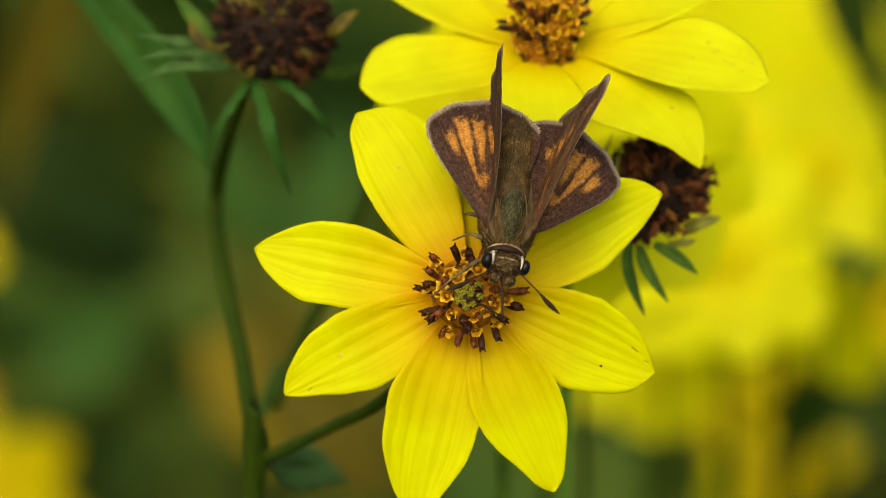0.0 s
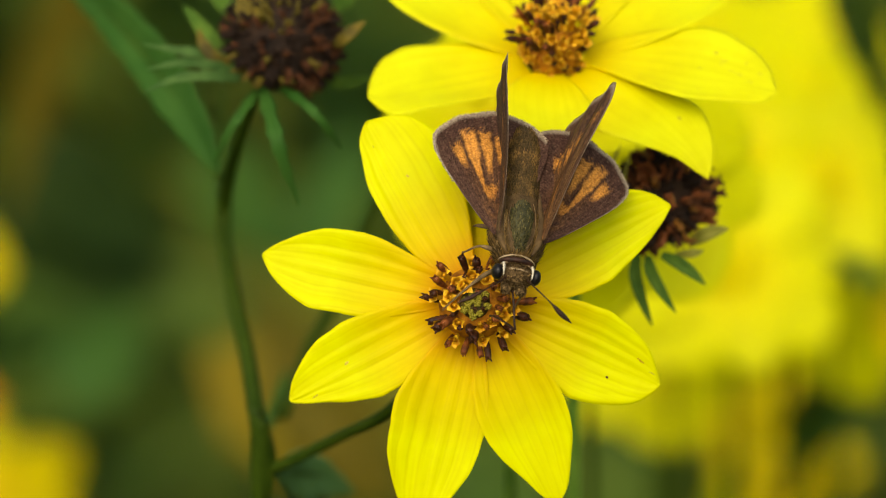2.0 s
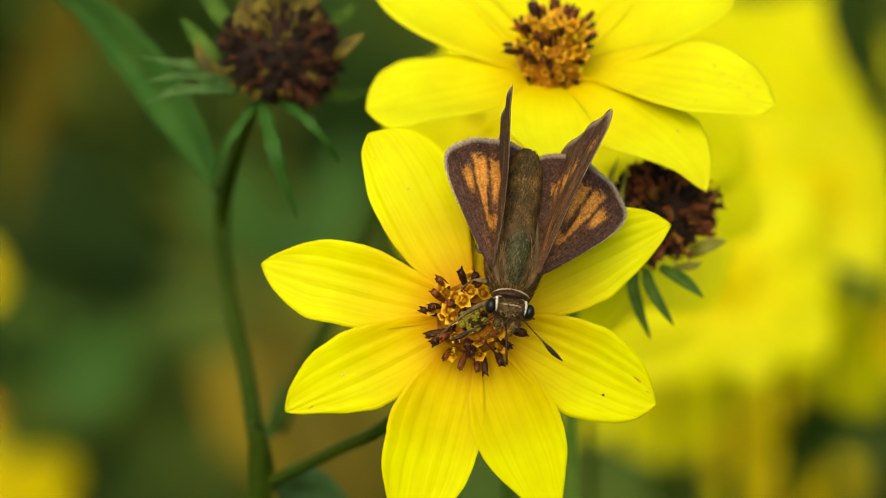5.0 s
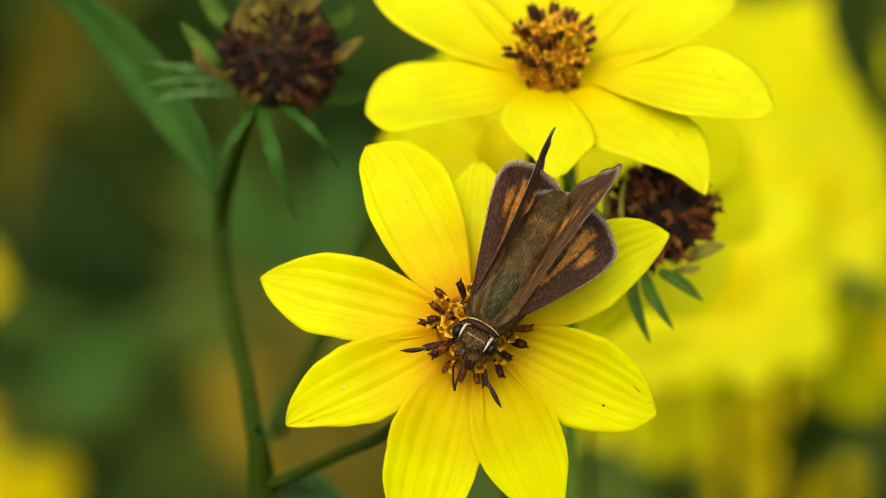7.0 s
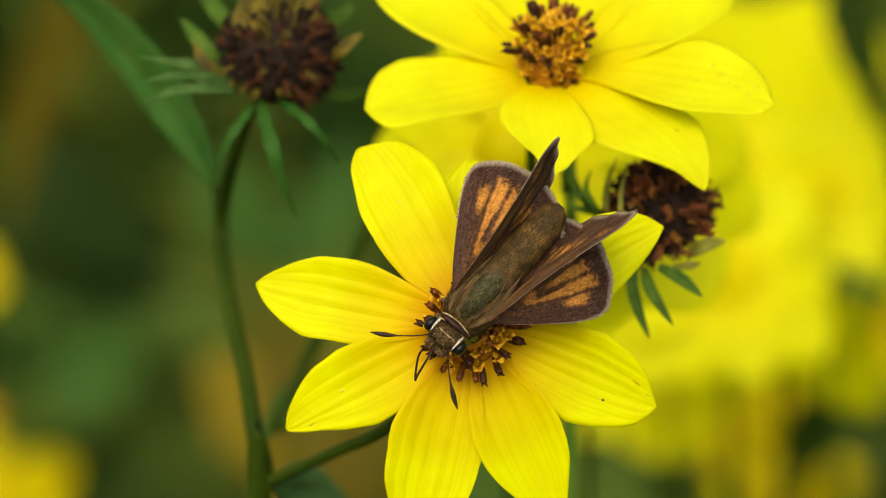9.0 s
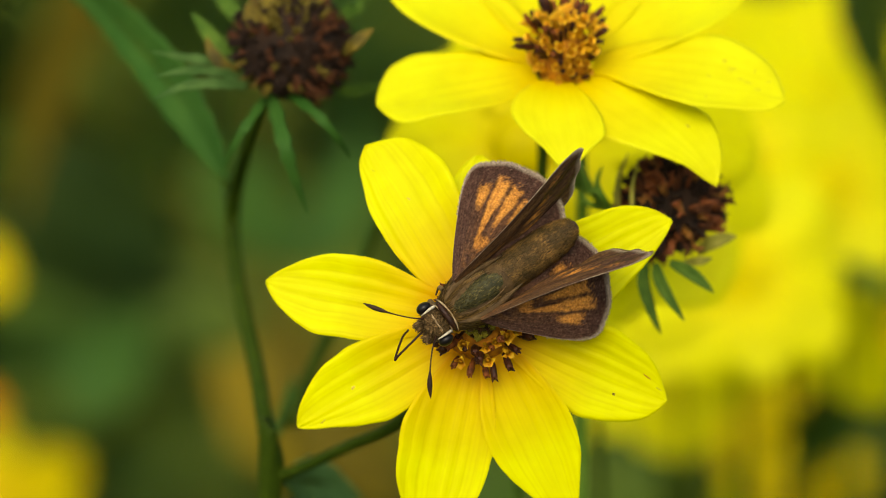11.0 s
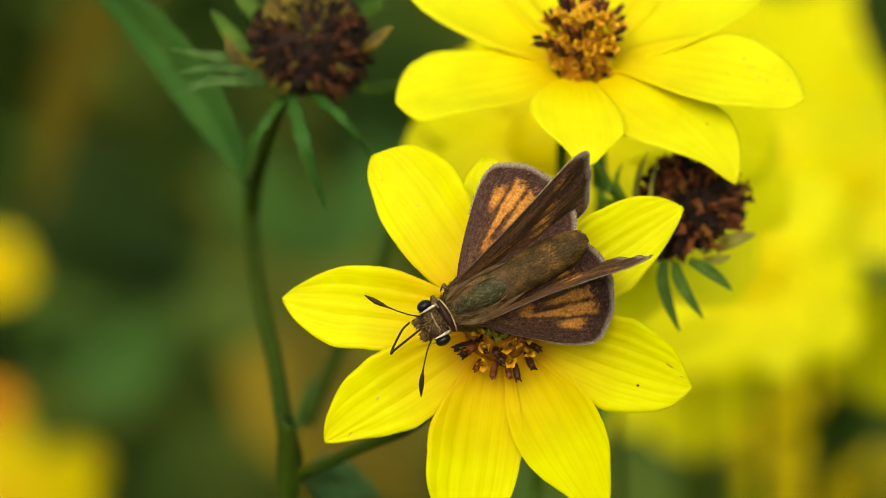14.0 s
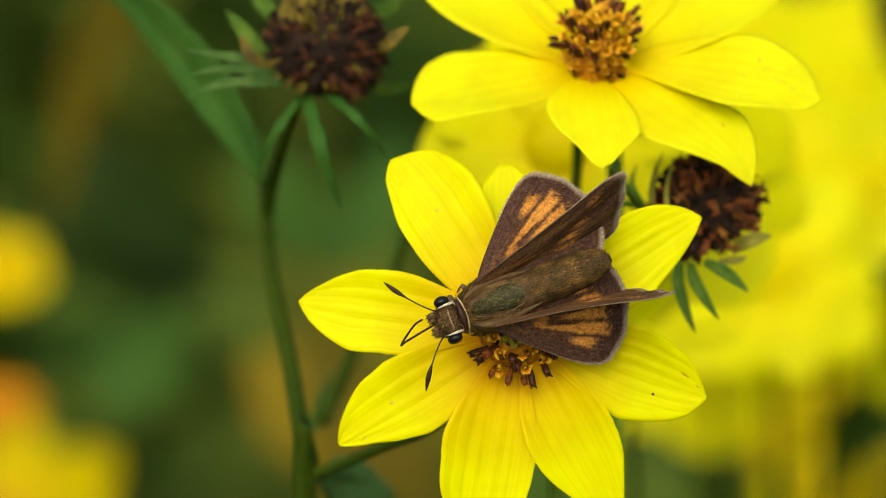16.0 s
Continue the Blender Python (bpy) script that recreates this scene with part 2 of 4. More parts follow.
def petal_mesh(length, width, rise=-6.0, curl=0.0, bend=0.0, cup=0.5, fullest=0.52, blunt=2.3, foot=0.3, seed=0, start=2.6,
               across=12, along=22, notch=0.0, thick=0.2, round_off=0.62, edges=None, ridge=0.055):
    """A ray floret lying along +x from `start`. rise: degrees up from the flower's plane; curl: more of it along the length;
    bend: sideways sweep in mm; cup: how far its edges lift; edges: half widths of its two sides in mm at EDGE_STEPS."""
    surface, ripple = petal_surface(length, width, rise, curl, bend, cup, seed, start, notch, ridge)
    if edges is None:
        return blade(length, width, ray_outline(fullest, blunt, foot, round_off), surface, across, along, thick)
    sides = [side_profile(e) for e in edges]

    def own_edges(s, y, c):
        half = float(np.interp(s, PROFILE_AT, sides[0] if c < 0 else sides[1]))
        return surface(s, c * half * (1 + 0.02 * math.sin(19 * s + ripple) * (s > 0.5)), c)

    def fullness(s):
        return float(np.interp(s, PROFILE_AT, np.maximum(*sides))) / max(max(e) for e in edges)
    return blade(length, width, fullness, own_edges, across * 2, along + 14, thick)


def petal_surface(length, width, rise, curl=0.0, bend=0.0, cup=0.5, seed=0, start=2.6, notch=0.0, ridge=0.055, **_):
    """The sheet of such a floret, as a function of the share along it, the distance across it and its share across."""
    rng = random.Random(seed)
    ripple, slant = rng.uniform(0, 6), rng.uniform(-0.12, 0.12)
    ridges = rng.randint(5, 7)
    line = [(start, 0.0)]
    n = 40
    for i in range(n):
        a = radians(rise + curl * (i / n))
        line.append((line[-1][0] + length / n * math.cos(a), line[-1][1] + length / n * math.sin(a)))

    def surface(s, y, c):
        k = min(s, 0.9999) * n
        i, r = int(k), k - int(k)
        x = line[i][0] * (1 - r) + line[i + 1][0] * r
        z = line[i][1] * (1 - r) + line[i + 1][1] * r
        z += cup * y * y / max(width, 0.1) * (1 - 0.4 * s) + slant * y * s
        z += ridge * math.cos(c * ridges * math.pi) * math.sin(math.pi * min(1, s * 1.08)) * (width / 8)
        z += 0.22 * math.sin(ripple + 5 * s + 2.3 * c) * s * abs(c) * (width / 8)
        x -= notch * abs(math.cos(c * math.pi * 1.5)) * max(0, s - 0.9) * 10 * 0.35
        return x, y + bend * s * s, z
    return surface, ripple


def blemish(flower, petal, shape, s, y, r, stretch=1.4, mat=None, turn=0.0, label="small olive-brown blemish on a petal"):
    """A flat spot that lies on a petal, at the share s along it and y mm beside its middle."""
    surface, _ = petal_surface(**shape)
    at = Vector(surface(s, y, y / 4.0)) + Vector((0, 0, 0.1))
    tip = Vector(surface(s + 0.02, y, y / 4.0)) + Vector((0, 0, 0.1)) - at
    m = petal.matrix_basis @ Matrix.Translation(at * MM) @ tip.to_track_quat("X", "Z").to_matrix().to_4x4() @ Matrix.Rotation(radians(turn), 4, "Z")
    part("blemish", blob((r * stretch, r * 0.8, 0.05), (0, 0, 0), 10, 6), mat or BLEMISH, flower, label, m)


def flower_petal(flower, angle, mat, name="petal", label="", twist=0.0, lift=0.0, **shape):
    m = Matrix.Rotation(radians(angle), 4, "Z") @ Matrix.Translation((0, 0, lift * MM)) @ Matrix.Rotation(radians(twist), 4, "X")
    return part(name, petal_mesh(**shape), mat, flower, label, m)


def floret_mesh(seed):
    """A tiny open tube with five pointed lobes, unevenly spread."""
    rng = random.Random(seed)
    bm = bmesh.new()
    rings = []
    for r, z in ((0.18, 0.0), (0.22, 0.7), (0.40, 1.15)):
        rings.append([bm.verts.new((r * math.cos(2 * math.pi * k / 10), r * math.sin(2 * math.pi * k / 10), z)) for k in range(10)])
    for a, b in zip(rings, rings[1:]):
        for k in range(10):
            bm.faces.new((a[k], a[(k + 1) % 10], b[(k + 1) % 10], b[k]))
    for k in range(0, 10, 2):
        a = 2 * math.pi * (k + 1) / 10
        out = rng.uniform(0.46, 0.66)
        a += rng.uniform(-0.2, 0.2)
        tip = bm.verts.new((out * math.cos(a), out * math.sin(a), 1.78 - 1.0 * out + rng.uniform(-0.2, 0.12)))
        bm.faces.new((rings[2][k], rings[2][k + 1], tip))
        bm.faces.new((rings[2][k + 1], rings[2][(k + 2) % 10], tip))
    inner = [bm.verts.new((0.2 * math.cos(2 * math.pi * k / 10), 0.2 * math.sin(2 * math.pi * k / 10), 0.85)) for k in range(10)]
    for k in range(10):
        bm.faces.new((rings[2][k], inner[k], inner[(k + 1) % 10], rings[2][(k + 1) % 10]))
    bm.faces.new(inner)
    return bm


def anther_mesh(seed):
    """A dark withered anther tube, blunt, bent and ragged at its end."""
    rng = random.Random(seed)
    dx, dy, fat = rng.uniform(-0.22, 0.22), rng.uniform(-0.16, 0.16), rng.uniform(0.85, 1.15)
    line = smooth_line([(0, 0, 0), (dx * 0.15, dy * 0.1, 0.5), (dx * 0.6, dy * 0.5, 1.05), (dx, dy, 1.55)], 3)
    bm = tube(line, [r * fat for r in lerp_list([0.14, 0.20, 0.25, 0.27, 0.22], len(line))], 7, None, 0.10)
    for k in range(3):
        a = 2.1 * k + rng.uniform(-0.5, 0.5)
        tube([(dx + 0.12 * math.cos(a), dy + 0.12 * math.sin(a), 1.5), (dx + 0.22 * math.cos(a), dy + 0.22 * math.sin(a), 1.5 + rng.uniform(0.12, 0.34))], [0.11, 0.04], 4, bm)
    return bm


def button_mesh():
    """A closed floret: a round bud with five folded lobes."""
    bm = blob((0.25, 0.25, 0.5), (0, 0, 0.3), 10, 7)
    for k in range(5):
        a = 2 * math.pi * k / 5
        blob((0.12, 0.09, 0.13), (0.13 * math.cos(a), 0.13 * math.sin(a), 0.70), 6, 5, bm)
    return bm


FLORET_SHAPES = [mesh_of("floret", floret_mesh(k), FLORET) for k in range(5)]
FLORET_ME, ANTHER_ME, BUTTON_ME = (FLORET_SHAPES[0], None, mesh_of("closed_floret", button_mesh(), BUDGREEN))
ANTHER_SHAPES = [mesh_of("anther", anther_mesh(k), ANTHER if k % 3 else ANTHER_RUST) for k in range(7)]
ANTHER_ME = ANTHER_SHAPES[1]


def disc_of_flower(flower, radius, height, seed, edge=28, mid=30, heart=26, size=1.0, tall=1.0, open_share=0.5, skirt=0, dark=1.0, stands=0.0):
    """The flower's eye: a dome crowded with open florets, dark anthers round its rim and closed buds at its heart."""
    rng = random.Random(seed)
    dome = part("disc", blob((radius * 0.86, radius * 0.86, height), (0, 0, 0.1), 24, 12), DISC, flower, "ochre dome under the florets",
                Matrix.Translation((0, 0, stands * MM)))

    def plant(me, name, rad, ang, lean, s):
        z = height * math.sqrt(max(0.0, 1 - (rad / radius * 0.86) ** 2))
        m = (Matrix.Rotation(ang, 4, "Z") @ Matrix.Translation((rad * MM, 0, (z - 0.25) * MM)) @ Matrix.Rotation(radians(lean), 4, "Y")
             @ Matrix.Rotation(rng.uniform(0, 6.28), 4, "Z") @ Matrix.Diagonal((s, s, s * tall, 1)))
        hang(name, rng.choice(FLORET_SHAPES if me is FLORET_ME else ANTHER_SHAPES if me is ANTHER_ME else [me]), dome, m)
    for i in range(skirt):
        z = height * rng.uniform(-0.35, 0.5)
        rad = radius * 0.86 * math.sqrt(1 - (z / height) ** 2)
        m = (Matrix.Rotation(2 * math.pi * (i + rng.uniform(-0.3, 0.3)) / skirt, 4, "Z") @ Matrix.Translation(((rad - 0.2) * MM, 0, z * MM))
             @ Matrix.Rotation(radians(rng.uniform(40, 66)), 4, "Y") @ Matrix.Diagonal((size * 0.8, size * 0.8, size * 0.85, 1)))
        hang("floret", FLORET_ME if i % 3 else ANTHER_ME, dome, m)
    for i in range(edge):
        a = 2 * math.pi * (i + rng.uniform(-0.35, 0.35)) / edge
        brown = rng.random() < dark
        plant(ANTHER_ME if brown else FLORET_ME, "anther" if brown else "floret", radius * rng.uniform(0.70, 0.94), a, rng.uniform(25, 75), size * rng.uniform(0.8, 1.15))
        if i % 2:
            plant(FLORET_ME, "floret", radius * rng.uniform(0.72, 0.88), a + 0.1, rng.uniform(25, 50), size * rng.uniform(0.8, 1.05))
    for i in range(mid):
        a = 2 * math.pi * (i + rng.uniform(-0.3, 0.3)) / mid
        plant(FLORET_ME if rng.random() < open_share else ANTHER_ME, "floret", radius * rng.uniform(0.36, 0.68), a, rng.uniform(8, 40), size * rng.uniform(0.7, 1.25))
    if dark == 1.0:
        part("heart", blob((radius * 0.36, radius * 0.36, 0.55), (0, 0, height + 0.05), 16, 8), HEART, dome, "dark olive heart between the buds")
    for i in range(heart):
        r = radius * (0.27 if dark == 1.0 else 0.30) * math.sqrt((i + 0.5) / heart)
        bud = BUTTON_ME if dark == 1.0 else FLORET_ME
        plant(ANTHER_ME if i % 3 == 2 else bud, "closed_floret" if bud is BUTTON_ME else "floret", r, i * 2.399, 60 * r / radius,
              size * (rng.uniform(0.5, 0.75) if i % 3 == 2 else rng.uniform(1.0, 1.35) if bud is BUTTON_ME else rng.uniform(0.7, 1.0)))


def bract_mesh(length, width, droop=20.0, curl=25.0, seed=0, teeth=0):
    rng = random.Random(seed)

    def outline(s):
        w = math.sin(math.pi * min(1.0, 0.12 + 0.88 * s) ** 0.8) ** 0.7
        return max(0.05, w * (1 + (0.14 if teeth and int(s * teeth * 2) % 2 else 0)))

    def surface(s, y, c):
        a = radians(-droop - curl * s * 0.5)
        return s * length * math.cos(a), y + 0.05 * length * s * s, s * length * math.sin(a) + 0.25 * y * y / max(width, 0.1)
    return blade(length, width, outline, surface, 6, 14 if not teeth else teeth * 2, 0.18)


def calyx(flower, seed, count=8, length=5.5, width=1.3, z=-1.2, droop=15):
    """Green cup with its ring of bracts under a flower head."""
    rng = random.Random(seed)
    part("calyx", blob((2.6, 2.6, 1.7), (0, 0, z), 16, 10), BRACT, flower, "green cup under the head")
    for i in range(count):
        m = Matrix.Rotation(2 * math.pi * (i + rng.uniform(-0.2, 0.2)) / count, 4, "Z") @ Matrix.Translation((1.8 * MM, 0, (z - 0.5) * MM))
        part("bract", bract_mesh(length * rng.uniform(0.8, 1.2), width, droop + rng.uniform(-15, 25), 30, seed + i), BRACT, flower, "", m)


# ---- ground ----
def build_ground():
    bm = bmesh.new()
    n, half = 60, 60.0
    grid = []
    for i in range(n + 1):
        row = []
        for k in range(n + 1):
            x, y = (2 * i / n - 1), (2 * k / n - 1)
            x, y = half * x * abs(x) ** 1.5, half * y * abs(y) ** 1.5
            row.append(bm.verts.new((x * 1000, y * 1000, 40 * noise.noise(Vector((x * 1.3, y * 1.3, 0.3))))))
        grid.append(row)
    for i in range(n):
        for k in range(n):
            bm.faces.new((grid[i][k], grid[i + 1][k], grid[i + 1][k + 1], grid[i][k + 1]))
    tagged(new("ground", mesh_of("ground", bm, SOIL)), "dark weedy soil under the meadow plants", "ground", kind="structure")


build_ground()

# ---- the flower on which the butterfly feeds ----
flower = thing("bur_marigold_flower", stand(2.55, -7.45, 0), "open yellow bur-marigold with eight petals and a brown-dotted eye", "flower",
               "bur-marigold flowers")
for angle, shape in (
        (166.5, dict(length=17.1, width=7.9, rise=-8, curl=-6, seed=1, edges=((2.3, 3.1, 3.8, 4.0, 3.5, 2.7, 1.5, 0.8), (1.8, 2.8, 3.4, 3.6, 3.6, 2.9, 1.8, 0.9)))),
        (207.2, dict(length=16.2, width=7.7, rise=-7, curl=-4, seed=2, edges=((2.6, 3.3, 3.8, 4.1, 3.7, 2.8, 1.8, 1.0), (2.1, 2.9, 3.4, 3.5, 2.6, 1.6, 1.0, 0.5)))),
        (255.5, dict(length=17.7, width=9.2, rise=-4, curl=-6, seed=3, edges=((2.6, 4.0, 4.9, 4.8, 4.3, 3.5, 2.4, 1.4), (2.1, 3.0, 3.5, 3.6, 3.1, 2.3, 1.4, 0.7)))),
        (292.0, dict(length=16.8, width=7.4, rise=-5, curl=-6, seed=4, edges=((1.8, 3.1, 3.8, 3.8, 2.9, 2.0, 1.3, 0.8), (2.4, 3.3, 4.0, 4.1, 3.4, 2.5, 1.6, 1.0)))),
        (335.0, dict(length=15.6, width=8.5, rise=-6, curl=-5, seed=5, edges=((2.0, 2.9, 3.7, 4.2, 3.9, 3.1, 2.2, 1.3), (2.5, 3.5, 4.1, 4.25, 3.85, 3.05, 1.75, 0.8)))),
        (25.6, dict(length=17.2, width=8.4, rise=-9, curl=-4, seed=6, edges=((2.1, 3.1, 3.6, 3.6, 2.8, 1.9, 1.1, 0.5), (2.3, 2.9, 3.6, 4.0, 3.8, 3.1, 2.1, 1.2)))),
        (87.5, dict(lift=-0.7, length=12.9, width=6.4, rise=-19, curl=6, blunt=2.0, seed=7)),
        (119.9, dict(length=17.0, width=7.8, rise=-13, curl=-8, seed=8, edges=((2.4, 3.5, 4.4, 5.0, 5.0, 4.5, 3.4, 2.0), (1.8, 2.6, 3.0, 3.1, 2.8, 2.2, 1.6, 0.9))))):
    petal = flower_petal(flower, angle, PETAL, **shape)
    if shape["seed"] == 5:
        blemish(flower, petal, shape, 0.70, -1.2, 0.14, 1.0, ANTHER, 0, "small brown blemish on a petal")
        blemish(flower, petal, shape, 0.84, 1.35, 0.07, 6.5, DISC, -14, "brown crease near the tip of a petal")
        blemish(flower, petal, shape, 0.93, 0.75, 0.06, 5.0, BLEMISH, -6, "brown crease near the tip of a petal")
    if shape["seed"] in (2, 8):
        blemish(flower, petal, shape, 0.62, -0.6, 0.16, 1.5, TANNED, 20, "pale tan fleck on a petal")
        blemish(flower, petal, shape, 0.86, 0.7, 0.08, 4.0, BLEMISH, 8, "thin olive scratch on a petal")
disc_of_flower(flower, 3.75, 2.3, 5, 20, 27, 17, 1.35, 0.85, 0.62)
calyx(flower, 11, 8, 5.0, 1.3, -1.6, 8)

# ---- the flower above it ----
upper = thing("bur_marigold_flower", stand(*(9.85, 16.2, -16), 0, -50, 0), "open yellow bur-marigold seen from its side, petals spread", "flower",
              "bur-marigold flowers")
for angle, shape in (
        (196.8, dict(length=15.0, width=10.0, rise=1.4, curl=-8, bend=-0.5, seed=11, ridge=0.025, cup=0.30, edges=((3.0, 3.7, 4.4, 4.8, 5.3, 4.8, 3.0, 1.5), (2.3, 4.1, 4.4, 4.2, 4.1, 4.2, 3.6, 2.7)))),
        (347.7, dict(length=18.3, width=9.1, rise=9.5, curl=-15, bend=-1.6, seed=12, ridge=0.025, cup=0.30, edges=((1.3, 2.8, 4.0, 4.5, 3.7, 2.9, 2.2, 1.6), (2.8, 3.9, 4.7, 5.3, 5.3, 4.5, 3.2, 1.9)))),
        (323.4, dict(length=16.7, width=9.4, rise=9, curl=-48, bend=-1.4, seed=13, ridge=0.025, cup=0.00, edges=((4.2, 5.8, 6.0, 4.8, 3.0, 1.7, 1.0, 0.5), (1.4, 1.8, 2.2, 3.4, 3.9, 3.4, 2.1, 1.0)))),
        (265.1, dict(length=11.8, width=9.4, rise=13, curl=-34, bend=1.6, seed=14, ridge=0.025, cup=0.30, edges=((2.8, 3.8, 4.4, 4.6, 3.4, 2.0, 1.3, 0.9), (1.8, 2.8, 3.5, 4.0, 3.8, 2.5, 1.4, 0.9)))),
        (146.0, dict(length=17.5, width=8.6, rise=9, curl=4, seed=15)),
        (112.0, dict(length=15.5, width=8.0, rise=8, curl=4, seed=16)),
        (68.0, dict(length=15.5, width=8.0, rise=8, curl=4, seed=17)),
        (30.0, dict(length=17.0, width=9.0, rise=8, curl=2, seed=18))):
    petal = flower_petal(upper, angle, PETAL_PALE, lift=-0.4 + (0.2 if shape["seed"] in (12, 14) else 0.0 if shape["seed"] == 13 else -0.15 * (shape["seed"] % 2)), **shape)
    if shape["seed"] == 12:
        for share, y, r, stretch in ((0.66, 2.6, 0.15, 1.4), (0.70, 1.5, 0.07, 2.5), (0.82, 2.2, 0.09, 1.4), (0.60, 0.4, 0.07, 3.0), (0.62, -2.6, 0.08, 1.4), (0.76, 0.9, 0.06, 4.0), (0.71, 1.9, 0.06, 7.0), (0.80, 0.7, 0.05, 8.0), (0.86, 0.1, 0.05, 7.0), (0.90, 1.4, 0.05, 6.0)):
            blemish(upper, petal, shape, share, y, r, stretch)
    if shape["seed"] == 13:
        blemish(upper, petal, shape, 0.66, 1.4, 0.14, 1.6)
disc_of_flower(upper, 2.95, 3.9, 8, 24, 30, 20, 1.05, 1.3, 0.55, 56, 0.7, 0.6)
calyx(upper, 13, 8, 2.2, 1.2, -1.8, 30)

# ---- withered heads ----
def seed_head(name, m, radius, seed, label, mats, count=150, squash=1.0, grain=1.0, rim=None):
    """A faded flower head: a ball crowded with dried florets and seeds."""
    rng = random.Random(seed)
    head = thing(name, m, label, "seed head", "seed heads")
    core = part("core", blob((radius * 0.8, radius * 0.8, radius * 0.8 * squash), (0, 0, 0), 24, 16), DRIED, head, "dark dried heart of the head")
    shapes, tuft = [], []
    for i in range(9 if rim else 6):
        bm = tube([(0, 0, 0), (0.06, 0, 0.8), (rng.uniform(-.2, .2), 0.1, 1.5), (rng.uniform(-.4, .4), rng.uniform(-.2, .3), 2.1)],
                  [0.22, 0.34, 0.30, 0.10], 6)
        for k in range(3):
            a = 2.1 * k
            tube([(0, 0, 1.5), (0.3 * math.cos(a), 0.3 * math.sin(a), 2.0), (0.55 * math.cos(a), 0.55 * math.sin(a), 2.15)], [0.16, 0.12, 0.03], 4, bm)
        (shapes if i < 6 else tuft).append(mesh_of("dried_floret", bm, mats[i % len(mats)] if i < 6 else rim))
    for i in range(count):
        z = 1 - 1.55 * (i + 0.5) / count
        a = i * 2.39996 + rng.uniform(-0.2, 0.2)
        r = math.sqrt(max(0, 1 - z * z))
        d = Vector((r * math.cos(a), r * math.sin(a), z * squash))
        tilt = (d + Vector((rng.uniform(-.35, .35), rng.uniform(-.35, .35), rng.uniform(-.2, .45)))).to_track_quat("Z", "X").to_matrix().to_4x4()
        s = rng.uniform(0.75, 1.2) * radius / 5.4 * grain
        olive = tuft and rng.random() < (0.65 if z > 0.55 and d.x < 0.25 else 0.45 if z < -0.25 else 0.05)
        hang("dried_floret", rng.choice(tuft) if olive else rng.choice(shapes), core,
             Matrix.Translation(d * radius * 0.70 * MM) @ tilt @ Matrix.Rotation(rng.uniform(0, 6), 4, "Z") @ Matrix.Diagonal((s, s, s, 1)))
    return head


def bract_along(head, points, width, mat=BRACT, label="", teeth=0):
    """A narrow bract of a head along a line of the frame."""
    back = head.matrix_basis.inverted()
    line = smooth_line([back @ spot(*p) / MM for p in points], 8)
    n = len(line) - 1
    ahead = (back.to_3x3() @ (FRAME.to_3x3() @ Vector((0, 0, 1)))).normalized()

    def outline(s):
        w = math.sin(math.pi * (0.10 + 0.90 * s) ** 0.85) ** 0.75
        return max(0.05, w * (1 + (0.42 * ((s * teeth) % 1.0) ** 2 - 0.12 if teeth else 0)))

    def surface(s, y, c):
        k = min(s, 0.9999) * n
        i, f = int(k), k - int(k)
        d = (line[i + 1] - line[i]).normalized()
        side = d.cross(ahead).normalized()
        return line[i].lerp(line[i + 1], f) + side * y + ahead * (0.35 * abs(y))
    part("bract", blade(1, width, outline, surface, 6, 26, 0.18), mat, head, label)


tall_head = seed_head("seed_head", stand(*(-15.31, 17.73, -26), -22, -62, 0), 5.85, 21, "round brown withered seed head with green bracts on its stem",
                      [DRIED, DRIED_WARM, DRIED, DRIED, DRIED_WARM, DRIED], 290, 1.0, 0.78, DRIED_OLIVE)
for line, width, teeth in (
        (((-18.88, 15.31, -26), (-21.17, 16.30, -24), (-24.27, 16.79, -23), (-28.14, 17.38, -22)), 1.0, 6),
        (((-18.9, 14.7, -25), (-21.3, 15.4, -22), (-24.4, 15.6, -20), (-27.6, 15.0, -19)), 0.9, 6),
        (((-18.81, 14.20, -24), (-21.05, 14.38, -21), (-24.60, 14.2, -19), (-27.66, 12.9, -18)), 1.0, 6),
        (((-20.28, 16.95, -28), (-22.12, 18.27, -28), (-23.49, 19.89, -29), (-24.75, 21.36, -30)), 1.5, 0),
        (((-19.63, 20.27, -32), (-21.31, 21.95, -34), (-22.46, 23.64, -36), (-23.24, 25.34, -38)), 1.6, 0),
        (((-17.15, 13.83, -26), (-18.90, 11.12, -22), (-20.31, 8.93, -22), (-21.59, 6.34, -24)), 0.9, 4),
        (((-17.31, 14.25, -26), (-15.91, 9.67, -20), (-15.03, 6.55, -20), (-13.60, 2.41, -23)), 1.35, 5),
        (((-16.25, 13.99, -26), (-12.97, 11.77, -21), (-11.05, 9.69, -21), (-9.54, 7.49, -24)), 0.9, 4),
        (((-11.87, 14.36, -30), (-9.77, 13.97, -31), (-7.68, 14.34, -33), (-5.04, 14.10, -36)), 1.2, 0),
        (((-12.14, 20.19, -30), (-10.30, 21.29, -31), (-9.15, 21.87, -32), (-8.85, 22.97, -33)), 1.3, 0)):
    bract_along(tall_head, line, width, PALE_GREEN if teeth == 6 else LEAF if teeth else BRACT, "pale green lacy bract" if teeth == 6 else "", teeth)
